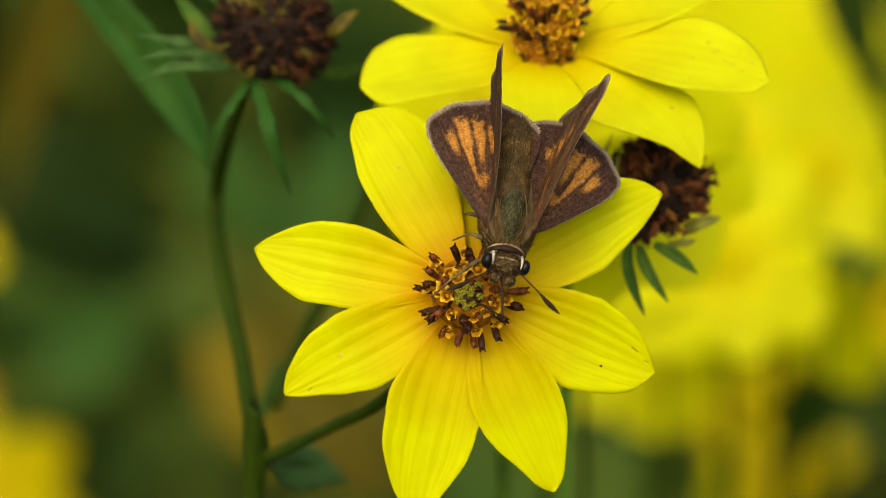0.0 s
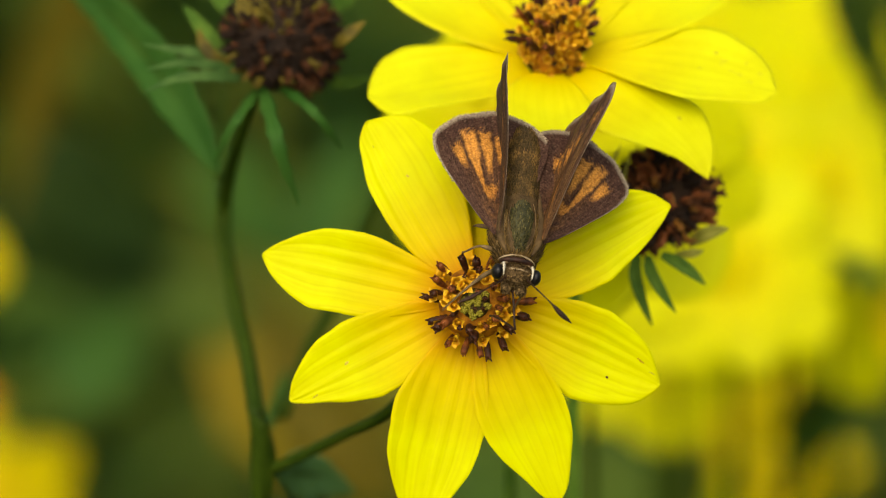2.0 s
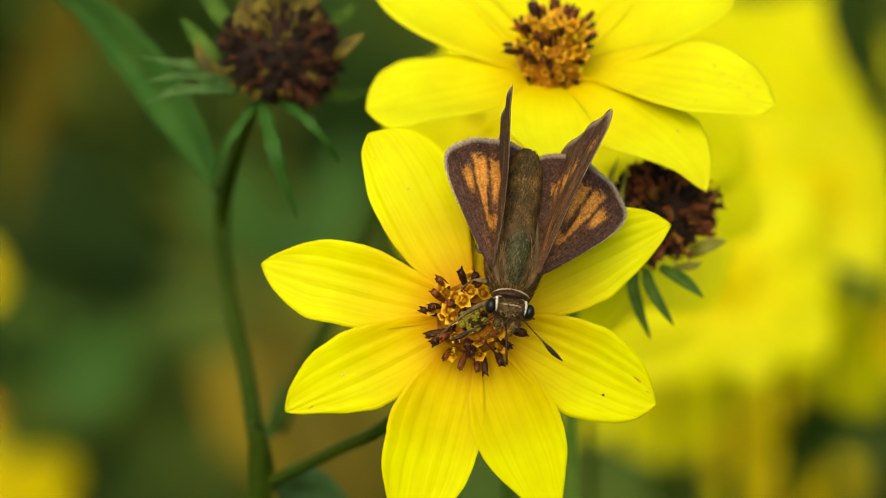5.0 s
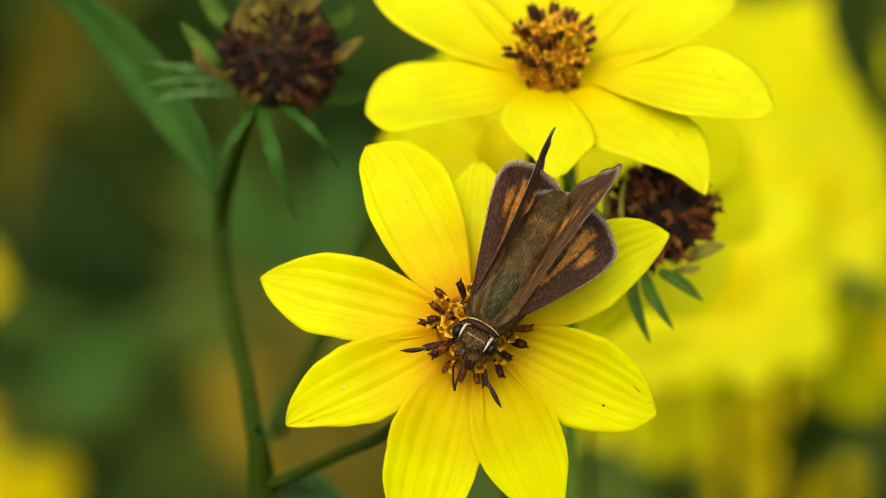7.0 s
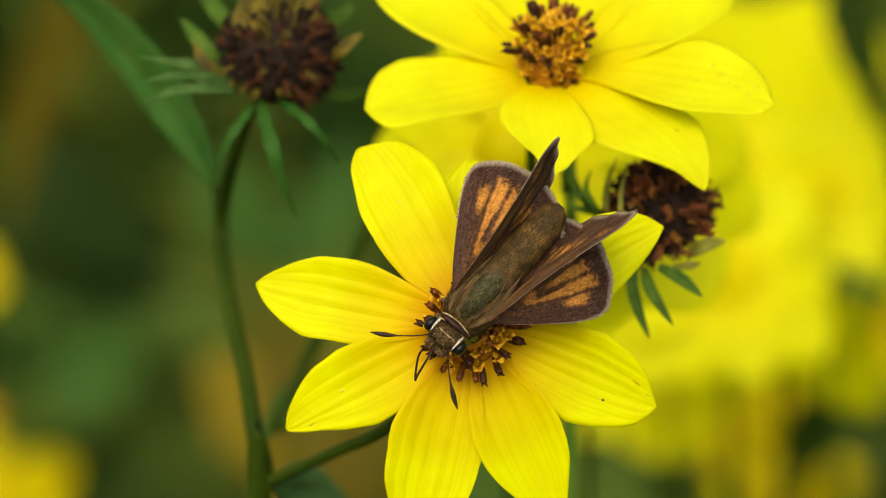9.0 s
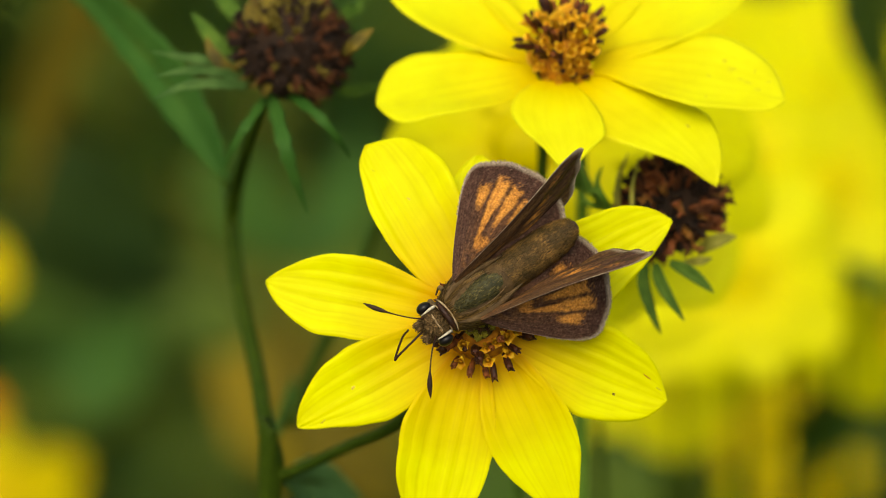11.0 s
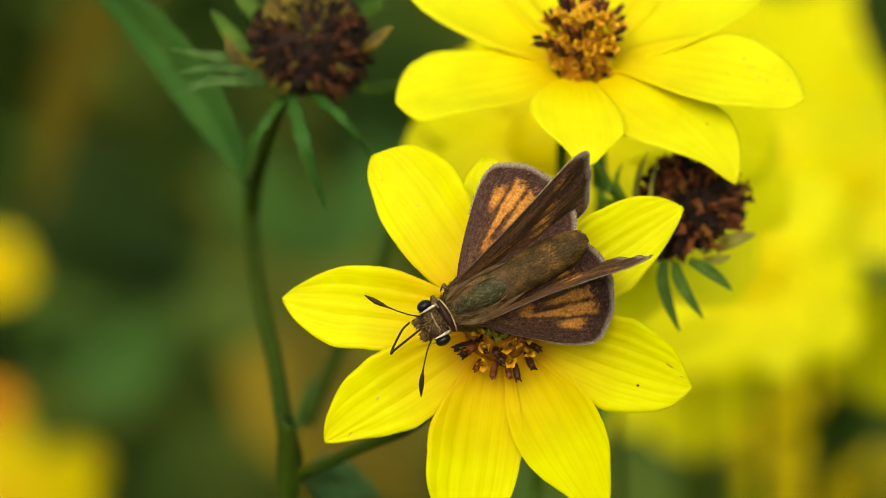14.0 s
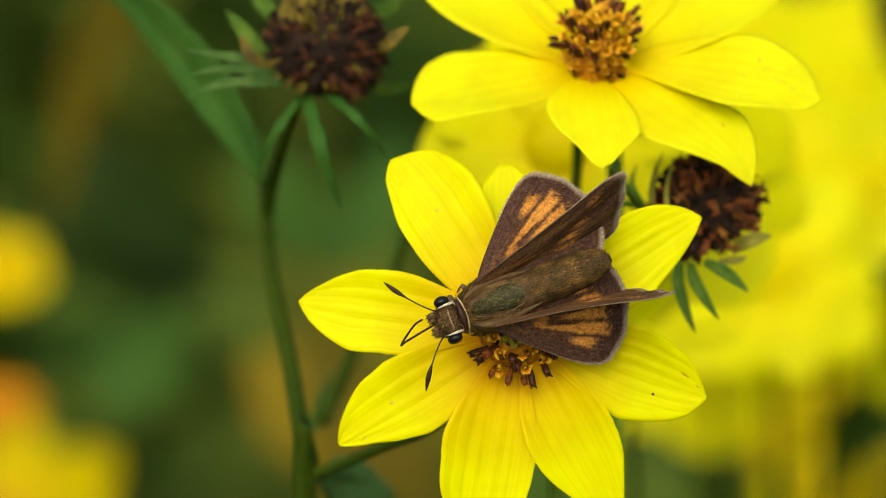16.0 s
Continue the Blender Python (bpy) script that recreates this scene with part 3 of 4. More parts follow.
for line, width in (
        (((-20.12, 15.25, -24), (-21.55, 16.27, -23), (-22.59, 17.57, -23), (-23.00, 18.92, -24)), 1.2),
        (((-10.43, 17.34, -24), (-9.36, 18.10, -23), (-8.47, 18.88, -23), (-7.43, 19.61, -23)), 1.2),
        (((-18.51, 19.40, -23), (-18.81, 20.75, -24), (-18.48, 22.36, -25), (-18.13, 24.03, -27)), 1.5),
        (((-17.16, 19.87, -21.6), (-17.21, 21.23, -23), (-16.87, 22.69, -24), (-16.52, 23.99, -26)), 1.6),
        (((-13.81, 21.50, -23), (-12.79, 22.32, -24), (-11.87, 23.15, -25), (-11.15, 23.99, -26)), 1.2)):
    bract_along(tall_head, line, width, DRIED_OLIVE, "yellowed inner bract")

side_head = seed_head("seed_head", stand(*(19.97, 2.76, -20), 35, -58, 0), 4.9, 22, "dark rusty withered seed head with drooping green bracts",
                      [DRIED, DRIED_RUST, DRIED_WARM, DRIED_GOLD, DRIED, DRIED_RUST], 230, 0.95, 1.08)
for line, width in (
        (((17.54, -1.92, -19), (17.30, -3.83, -18), (17.89, -6.15, -17), (18.87, -8.58, -17)), 1.15),
        (((18.44, -2.12, -18), (18.68, -3.56, -16), (19.62, -5.36, -15), (20.96, -7.36, -15)), 1.15),
        (((19.70, -2.02, -17), (21.21, -2.79, -16), (22.50, -3.72, -16), (23.68, -4.80, -16)), 1.2)):
    bract_along(side_head, line, width)
for line, width in (
        (((14.17, 2.93, -23), (13.08, 3.18, -21), (12.01, 3.59, -20), (11.25, 5.00, -21)), 0.6),
        (((13.65, 3.29, -23), (12.82, 4.12, -21), (12.30, 4.64, -21), (11.69, 4.65, -22)), 0.55),
        (((15.03, 2.14, -22), (13.83, 3.59, -20), (13.10, 5.25, -20), (13.65, 6.93, -21)), 0.6)):
    bract_along(side_head, line, width, HOOK_GREEN, "curling bright green bract")
for line, width in (
        (((15.65, 1.09, -20), (14.92, 3.16, -18), (15.07, 5.75, -18), (15.99, 8.10, -19)), 0.6),
        (((16.85, 0.05, -17), (16.27, 2.11, -15), (16.17, 4.69, -15), (16.85, 7.29, -17)), 0.5),
        (((22.33, -0.98, -18), (23.58, -0.21, -17), (24.71, 0.16, -17), (25.85, 0.36, -17)), 1.3),
        (((20.99, -2.02, -17), (22.24, -1.91, -16), (22.91, -1.81, -16), (23.53, -1.60, -16)), 0.8)):
    bract_along(side_head, line, width, PALE_BRACT, "yellowed inner bract")


# ---- stems ----
def stem(name, points, radii, label, mat=STEM, category="stem", wobble=0.03):
    """A stem through places of the frame, one tapered tube."""
    line = smooth_line(points, 8)
    base = line[0].copy()
    holder = thing(name, stand(*base), label, category)
    part("stalk", tube([p - base for p in line], lerp_list(radii, len(line)), 12, None, wobble), mat, holder)
    return holder


def rooted(u, v, w):
    """Points that carry a stem on down to the soil."""
    p = spot(u, v, w)
    inv = FRAME.inverted()
    return [tuple(x / MM for x in inv @ Vector((p.x + dx, p.y + dy, p.z * k))) for dx, dy, k in ((0, 0.01, 0.8), (0.004, 0.02, 0.45), (-0.004, 0.02, -0.01))]


NODE = (-16.95, -21.04, -29.92)
main_stem = stem("main_stem", [(-17.9, 12.9, -30), (-20.1, 7.9, -40), (-21.61, 2.25, -48.55), (-20.85, -4.31, -44.41), (-19.0, -11.79, -38.2), (-17.77, -17.77, -31.99), NODE,
                               (-17.2, -24.9, -30.95), (-17.53, -29.8, -33.02)] + rooted(*(-17.8, -35.33, -36.13)),
                 [0.5, 0.58, 0.74, 0.78, 0.80, 0.86, 1.0, 0.85, 0.9, 1.0, 1.3, 1.6], "smooth green bur-marigold stem with a branching node", STEM, "stem")
part("node", blob((1.0, 1.3, 1.0), (0, 0, 0), 14, 10), STEM, main_stem, "swollen joint", Matrix.Translation((Vector(NODE) - Vector((-17.9, 12.9, -30))) * MM))

# the feeding flower's own stalk swings at the node and follows its flower
STALK_END = Vector((2.55, -7.45, -3.2)) - Vector(NODE)
stalk = thing("flower_stalk", stand(*NODE), "thin green stalk branching from the main stem to the flower", "stem")
part("stalk", tube([p for p in smooth_line([(0, -0.6, 0), (1.4, -0.8, 0.6), (6.8, 1.7, 5.0), (12.4, 4.6, 12.0), (STALK_END.x - 1.2, STALK_END.y - 2.2, STALK_END.z - 4.5), tuple(STALK_END)], 8)],
                  lerp_list([0.62, 0.52, 0.55, 0.6, 0.75, 1.0], 41), 12), STEM, stalk)

stem("upper_flower_stalk", [(9.32, 15.07, -18), (8.70, 12.37, -24), (8.31, 9.57, -29), (8.21, 5.92, -33), (7.59, -0.48, -38), (6.36, -14.19, -48)] + rooted(*(5.38, -36.90, -60)),
     [0.8, 0.55, 0.5, 0.5, 0.55, 0.7, 0.9, 1.2, 1.4], "slim green stalk under the upper flower", BRACT)
stem("side_head_stalk", [(17.92, -0.47, -21), (15.71, 1.62, -22), (14.02, 3.03, -23), (12.47, 5.03, -24), (11.59, 6.90, -27), (11.53, 5.13, -34), (12.29, -8.65, -44)] + rooted(*(13.22, -36.90, -60)),
     [0.7, 0.45, 0.42, 0.4, 0.4, 0.45, 0.6, 0.9, 1.2, 1.4], "curving green stalk of the drooping seed head", HOOK_GREEN)


# ---- leaves ----
def leaf(name, points, width, label, mat=LEAF, teeth=10, roll=0.0, fold=0.3, fullest=0.4):
    """A toothed leaf along a line of the frame."""
    line = smooth_line(points, 8)
    base = line[0].copy()
    line = [p - base for p in line]
    n = len(line) - 1
    r = radians(roll)

    def outline(s):
        w = (math.sin(math.pi / 2 * s / fullest) ** 0.8 if s < fullest else (1 - ((s - fullest) / (1 - fullest)) ** 1.6))
        return max(0.03, w * (1 + (0.16 * ((s * teeth) % 1.0)) - 0.08))

    def surface(s, y, c):
        k = min(s, 0.9999) * n
        i, f = int(k), k - int(k)
        p = line[i].lerp(line[i + 1], f)
        d = (line[i + 1] - line[i]).normalized()
        side = d.cross(Vector((0, 0, 1))).normalized()
        up = side.cross(d)
        return p + side * y * math.cos(r) + up * (y * math.sin(r) + fold * abs(y) + 0.15 * math.sin(9 * s + c))
    ob = thing(name, stand(*base), label, "leaf")
    part("blade", blade(1, width, outline, surface, 8, 40, 0.25), mat, ob)
    part("midrib", tube([p - Vector((0, 0, 0.12)) for p in line], lerp_list([0.35, 0.25, 0.08], n + 1), 6), STEM, ob)
    return ob


leaf("toothed_leaf", [(-21.60, 5.2, -36), (-23.79, 9.6, -39), (-27.72, 15.4, -44), (-32.05, 20.4, -49), (-36.75, 24.4, -56), (-41.81, 27.2, -64)], 5.2,
     "long toothed green leaf beside the seed head", LEAF, 12, 25, 0.3, 0.42)
leaf("small_leaf", [(-16.2, -22.56, -31.99), (-14.61, -23.16, -42.34), (-12.13, -23.78, -50.62), (-9.02, -25.64, -56.83)], 5.2, "small green leaf at the stem's joint", YOUNG_LEAF, 4, 25, 0.2)
leaf("node_leaflet", [(-18.12, -20.21, -62.94), (-17.13, -17.25, -67.28), (-16.23, -13.66, -71.63)], 1.5, "thin leaflet beside the stem's joint", LEAF, 3, 30)
stem("dark_stem", [(51.91, 36.07, -220), (54.01, 27.51, -222), (56.26, 18.92, -225), (59.57, 8.83, -230), (63.34, -11.77, -240)] + rooted(*(65.70, -41.92, -250)), [0.8, 0.9, 1.0, 1.1, 1.2, 1.4, 1.6, 2.0], "dark green stem among the blurred flowers")
stem("dark_stem", [(64.08, -6.32, -300), (57.82, -16.76, -302), (52.41, -26.48, -305), (49.09, -37.18, -310)] + rooted(*(45.59, -54.04, -320)), [0.6, 0.9, 1.1, 1.2, 1.4, 1.7, 2.0], "green stem leaning among the blurred flowers")
stem("dark_stem", [(32.32, -15.92, -300), (31.36, -23.98, -302), (30.43, -33.73, -305)] + rooted(*(29.65, -53.38, -310)), [0.7, 1.0, 1.2, 1.4, 1.7, 2.0], "upright green stem behind the flower")
leaf("meadow_leaf", [(-49.86, 54.09, -400), (-57.19, 41.58, -402), (-63.33, 29.08, -406), (-67.70, 16.47, -410), (-70.82, 1.92, -415)], 10.0, "yellowing long leaf far behind", TAWNY_LEAF, 3, 20, 0.2)
leaf("meadow_leaf", [(-5.89, -42.23, -420), (-18.81, -29.41, -422), (-27.22, -19.35, -426), (-33.85, -12.00, -430)], 16.0, "yellowing long leaf far behind", TAWNY_LEAF, 3, 20, 0.2)
leaf("meadow_leaf", [(-64.03, -30.30, -450), (-60.36, -23.70, -452), (-56.79, -17.11, -456), (-54.14, -9.50, -460)], 15.0, "green leaf far behind", SCRUB_LEAF, 3, 20, 0.2)
leaf("meadow_leaf", [(-25.08, -5.61, -450), (-21.32, 2.00, -452), (-17.59, 9.66, -456), (-15.74, 19.30, -460)], 12.0, "green leaf far behind", SCRUB_LEAF, 3, 20, 0.2)
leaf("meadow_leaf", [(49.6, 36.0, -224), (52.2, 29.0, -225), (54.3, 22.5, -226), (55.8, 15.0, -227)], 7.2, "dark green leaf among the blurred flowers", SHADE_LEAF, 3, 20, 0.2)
# added to darken the left background; its shade is painted, not cast
leaf("meadow_leaf", [(-72.0, 16.0, -440), (-64.0, 9.0, -442), (-55.0, 2.0, -446), (-46.0, -3.0, -450)], 18.0, "green leaf far behind with shade put into its colour", SHADE_LEAF, 3, 20, 0.2)
leaf("meadow_leaf", [(-40.0, -19.0, -425), (-30.0, -27.0, -428), (-20.0, -36.0, -432), (-8.0, -47.0, -436)], 20.0, "straw-coloured withered leaf far behind", STRAW_LEAF, 3, 20, 0.2)
leaf("meadow_leaf", [(-80.0, 5.0, -450), (-68.0, -1.0, -452), (-57.0, -6.0, -456), (-45.0, -9.0, -460)], 15.0, "green leaf far behind with shade put into its colour", SHADE_LEAF, 3, 20, 0.2)
leaf("meadow_leaf", [(57.6, -6.6, -232), (54.6, -5.2, -232), (51.8, -3.8, -232), (49.0, -2.4, -232)], 3.2, "green leaf among the blurred flowers", SCRUB_LEAF, 3, 20, 0.2)
leaf("meadow_leaf", [(64.0, -12.0, -330), (59.5, -21.0, -332), (55.0, -30.0, -334), (49.0, -40.0, -336)], 8.0, "green leaf leaning among the blurred flowers", SCRUB_LEAF, 3, 20, 0.2)
leaf("meadow_leaf", [(-42.0, 14.0, -430), (-36.0, 8.0, -432), (-31.0, 2.0, -434), (-26.0, -6.0, -436)], 15.0, "green leaf far behind", SCRUB_LEAF, 3, 20, 0.2)
stem("thin_twig", [(-22.15, 14.18, -65.11), (-22.52, 9.07, -63.04), (-22.52, 4.52, -58.9), (-21.65, 0.05, -49.58), (-21.15, -4.31, -44.93)], [0.25, 0.3, 0.35, 0.35, 0.3], "pale thin twig growing beside the main stem")
stem("blurred_twig", [(-16.46, -18.42, -60), (-13.43, -11.18, -62), (-10.41, -5.60, -66), (-7.64, 2.34, -70), (-2.24, 12.13, -75)], [0.8, 0.7, 0.6, 0.6, 0.4], "faint green twig behind the flower", STEM)


# ---- flowers out of focus ----
def far_flower(m, seed, radius=19.0, count=8, wide=9.0, tilt=-4.0, eye=True, label="blurred yellow bur-marigold among the plants behind", mat=PETAL_FAR, stalk_size=0.55):
    rng = random.Random(seed)
    f = thing("bur_marigold_flower", m, label, "flower", "bur-marigold flowers")
    for i in range(count):
        part("petal", petal_mesh(length=radius * rng.uniform(0.85, 1.05), width=wide * rng.uniform(0.9, 1.15), rise=tilt + rng.uniform(-8, 8),
                                 curl=rng.uniform(-25, 5), seed=seed * 20 + i, across=8, along=12), mat, f, "",
             Matrix.Rotation(2 * math.pi * (i + rng.uniform(-0.15, 0.15)) / count, 4, "Z"))
    part("disc", blob((3.6, 3.6, 2.6), (0, 0, 0.2), 14, 8), DISC if eye else mat, f)
    part("calyx", blob((2.6, 2.6, 1.7), (0, 0, -1.6), 12, 8), BRACT, f)
    head = m @ Vector((0, 0, -0.003))
    under = m @ Vector((0, 0, -0.02))
    soil = Vector((under.x + rng.uniform(-0.02, 0.02), under.y + 0.03, -0.01))
    line = [head, under, under.lerp(soil, 0.3) + Vector((0.006, 0, 0)), soil]
    back = m.inverted()
    part("stalk", tube(smooth_line([back @ p / MM for p in line], 6), [r * stalk_size for r in lerp_list([0.9, 0.8, 1.1, 1.6], 19)], 8), STEM, f, "green stalk")
    return f


far_flower(stand(*(7.0, 9.6, -66), 20, -22), 41, 14.5, 9, 12.0, eye=False)
far_flower(stand(*(12.5, 3.5, -92), 5, -24), 47, 13.5, 9, 12.0, eye=False)
far_flower(stand(*(16.2, 7.31, -80), -10, -26), 42, 16, 8, 11.5, eye=False)
far_flower(stand(*(46.5, 15.8, -260), 15, -30, 10), 43, 14, 8, 11, eye=False)
far_flower(stand(*(42.59, 0.86, -280), 40, -20, -15), 44, 26, 7, 15, eye=False)
far_flower(stand(*(56.48, 7.68, -300), 10, -25, 20), 45, 25, 7, 15, eye=False)
far_flower(stand(*(37.28, -7.12, -300), 5, -30, 5), 46, 16, 7, 13, eye=False)
far_flower(stand(*(32.0, 23.8, -300), 25, -32, 0), 48, 17, 7, 14, eye=False)
far_flower(stand(*(49.0, 22.5, -275), 35, -22, 0), 74, 11.5, 8, 11, eye=False)
far_flower(stand(*(54.26, -6.64, -340), 0, -40, 0), 49, 13, 7, 10, eye=False)
far_flower(stand(*(48.54, 7.10, -240), 30, -20, 0), 65, 11, 8, 9, eye=False)
far_flower(stand(*(27.5, -5.5, -235), 25, -18, 0), 68, 12, 8, 11, eye=False)
far_flower(stand(*(30.0, -11.5, -300), 10, -20, 0), 69, 17, 8, 15, eye=False)
far_flower(stand(*(36.94, -4.31, -230), 10, -20, 0), 66, 13, 8, 10, eye=False)
far_flower(stand(*(36.70, 8.95, -240), 10, -25, 0), 67, 14, 8, 11, eye=False)
far_flower(stand(*(48.56, -32.95, -640), 25, -60, 0), 61, 11, 7, 8, eye=False)
far_flower(stand(*(72.69, -37.64, -680), 65, -65, 0), 62, 12, 7, 8, eye=False)
far_flower(stand(*(61.15, -51.41, -620), 45, -60, 0), 63, 10, 7, 7, eye=False)
far_flower(stand(*(45.0, -20.5, -420), 20, -50, 0), 71, 12, 7, 10, -4, False, "ochre-yellow bur-marigold far behind in the meadow", PETAL_OCHRE, 0.4)
far_flower(stand(*(50.8, -23.2, -430), 50, -45, 0), 72, 13, 7, 10, -4, False, "ochre-yellow bur-marigold far behind in the meadow", PETAL_OCHRE, 0.4)
far_flower(stand(*(69.0, -14.5, -410), 10, -50, 0), 73, 12, 7, 9, -4, False, "ochre-yellow bur-marigold far behind in the meadow", PETAL_OCHRE, 0.4)
for seed, (u, v, w, turn) in enumerate(((57.9, -34.9, -570, 60), (65.4, -46.5, -575, 45))):
    far_flower(stand(u, v, w, turn, -58), 80 + seed, 11 + seed % 3, 7, 9, -4, False, "ochre-yellow bur-marigold far behind in the meadow", PETAL_OCHRE, 0.4)
far_flower(stand(*(-83.0, -49.0, -460), 0, -25, 10), 50, 22, 8, 13, -4, True, "ochre-yellow bur-marigold far behind in the meadow", PETAL_OCHRE, 0.4)
far_flower(stand(*(-81.2, -5.6, -440), 0, -40, 10), 51, 6.2, 7, 6.0, 10, False, "ochre-yellow bur-marigold far behind in the meadow", PETAL_OCHRE, 0.4)
far_flower(stand(*(-80.5, -28.5, -420), 0, -45, 10), 52, 5.0, 7, 4.2, 25, True, "small orange flower far behind", PETAL_ORANGE, 0.5)


# ---- plants behind ----
def scrub(name, seed, count, reach, canopy, size, mat, label):
    """Crowded leaves of the meadow behind, one object. reach: x and y of the stand; canopy: its height."""
    rng = random.Random(seed)
    verts, faces = [], []
    for i in range(count):
        x, y = rng.uniform(*reach[0]), rng.uniform(*reach[1])
        top = canopy * (0.9 + 0.35 * noise.noise(Vector((x * 3.5, y * 3.5, 1.7))))
        p = Vector((x, y, top * (1 - 0.75 * rng.random() ** 1.7)))
        L, W = rng.uniform(*size), rng.uniform(0.22, 0.40)
        q = Euler((rng.uniform(-0.8, 0.8), rng.uniform(-0.8, 0.5), rng.uniform(0, 6.28))).to_matrix()
        k = len(verts)
        for u, v, w in ((0, 0, 0), (0.3, W * 0.45, 0.05), (0.3, -W * 0.45, 0.05), (0.3, 0, 0), (0.7, W * 0.35, 0.02), (0.7, -W * 0.35, 0.02), (0.7, 0, -0.03), (1, 0, -0.12)):
            verts.append(p + q @ Vector((u * L * MM, v * L * MM, w * L * MM)))
        faces += [(k, k + 3, k + 1), (k, k + 2, k + 3), (k + 1, k + 3, k + 6, k + 4), (k + 3, k + 2, k + 5, k + 6), (k + 4, k + 6, k + 7), (k + 6, k + 5, k + 7)]
    me = bpy.data.meshes.new(name)
    me.from_pydata([tuple(v) for v in verts], [], faces)
    me.materials.append(mat)
    return tagged(new(name, me), label, "foliage", kind="stuff")


scrub("meadow_foliage", 3, 15000, ((-0.9, 0.9), (0.38, 3.2)), 0.62, (40, 110), SCRUB, "dense dull green and straw foliage of the meadow")
scrub("meadow_foliage", 4, 14000, ((-4.5, 4.5), (3.0, 7.0)), 0.55, (60, 150), SCRUB, "dense dull green and straw foliage of the meadow")
scrub("meadow_foliage", 5, 7000, ((-4.5, -0.85), (-2.5, 3.2)), 0.5, (60, 140), SCRUB, "dense dull green and straw foliage of the meadow")
scrub("meadow_foliage", 6, 7000, ((0.85, 4.5), (-2.5, 3.2)), 0.5, (60, 140), SCRUB, "dense dull green and straw foliage of the meadow")
scrub("low_foliage", 7, 4000, ((-0.9, 0.9), (-2.5, 0.4)), 0.34, (40, 100), SCRUB, "low dull green foliage under the flowers")



# ---- the butterfly ----
skipper = thing("skipper_butterfly", stand(0, -7, 7), "small brown skipper butterfly with orange wing spots feeding on the flower", "butterfly")
HINGE = {True: (1.9, -2.2, 0.6), False: (1.9, -2.5, 0.1)}
SET = {True: (79.3, 10.7, -70.0), False: (49.2, -19.4, 4.4)}


def wing_pose(side, fore, sweep=0.0, lift=0.0, turn=0.0):
    """The wing's pose on the body: x along its leading edge, y towards its trailing edge."""
    s, e, w = (radians(a + d) for a, d in zip(SET[fore], (sweep, lift, turn)))
    a = Vector((math.cos(e) * math.cos(s), -math.cos(e) * math.sin(s), math.sin(e)))
    b = Vector((-math.sin(s), -math.cos(s), 0.0))
    b = math.cos(w) * b + math.sin(w) * b.cross(a)
    h = Vector(HINGE[fore])
    a.x, b.x, h.x = side * a.x, side * b.x, side * h.x
    n = a.cross(b)
    m = Matrix((a, b, n)).transposed().to_4x4()
    m.translation = h * MM
    return m


def margin(points, count):
    line = smooth_line([(x, y, 0) for x, y in points], 10)
    lengths = [0.0]
    for p, q in zip(line, line[1:]):
        lengths.append(lengths[-1] + (q - p).length)
    out = []
    for d in np.linspace(0, lengths[-1], count):
        i = min(max(int(np.searchsorted(lengths, d)) - 1, 0), len(line) - 2)
        f = (d - lengths[i]) / max(1e-6, lengths[i + 1] - lengths[i])
        out.append(line[i].lerp(line[i + 1], f))
    return out


FORE_EDGE = [(0, -0.5), (4, -0.9), (9, -0.9), (13, -0.6), (15.3, -0.25), (16, 0.4), (15.5, 2.0), (14.3, 4.3), (12.9, 6.3), (11.8, 7.2), (10.5, 6.7), (6, 3.7), (2, 1.6), (0, 0.9)]
HIND_EDGE = [(0, -0.45), (2, -0.62), (5, -0.62), (8.6, -0.42), (10.7, 0.05), (11.8, 0.95), (12.3, 2.7), (12.0, 4.8), (10.9, 6.9), (9.3, 8.2), (7.3, 8.8), (5.3, 8.6), (2.4, 5.4), (0.3, 1.8)]
BROWN, ORANGE, TAWNY, PALE = (0.046, 0.022, 0.015), (0.66, 0.29, 0.052), (0.23, 0.105, 0.028), (0.34, 0.27, 0.19)
# spots: middle angle, half angle (degrees), from, to (share of the wing)
HIND_SPOTS = [(10.6, 3.9, 0.57, 0.82), (18.3, 4.1, 0.30, 0.87), (26.0, 4.1, 0.46, 0.84), (33.7, 3.8, 0.52, 0.80), (40.6, 2.8, 0.58, 0.75), (24, 9.0, 0.24, 0.40)]
FORE_SPOTS = [(3.0, 2.3, 0.71, 0.82), (8.0, 2.5, 0.75, 0.87), (12.5, 2.5, 0.60, 0.74), (17.5, 2.3, 0.52, 0.70), (22.5, 2.3, 0.50, 0.68), (28.0, 1.9, 0.54, 0.66), (14, 3.0, 0.20, 0.42)]


def mix(a, b, k):
    k = max(0.0, min(1.0, k))
    return tuple(x * (1 - k) + y * k for x, y in zip(a, b))


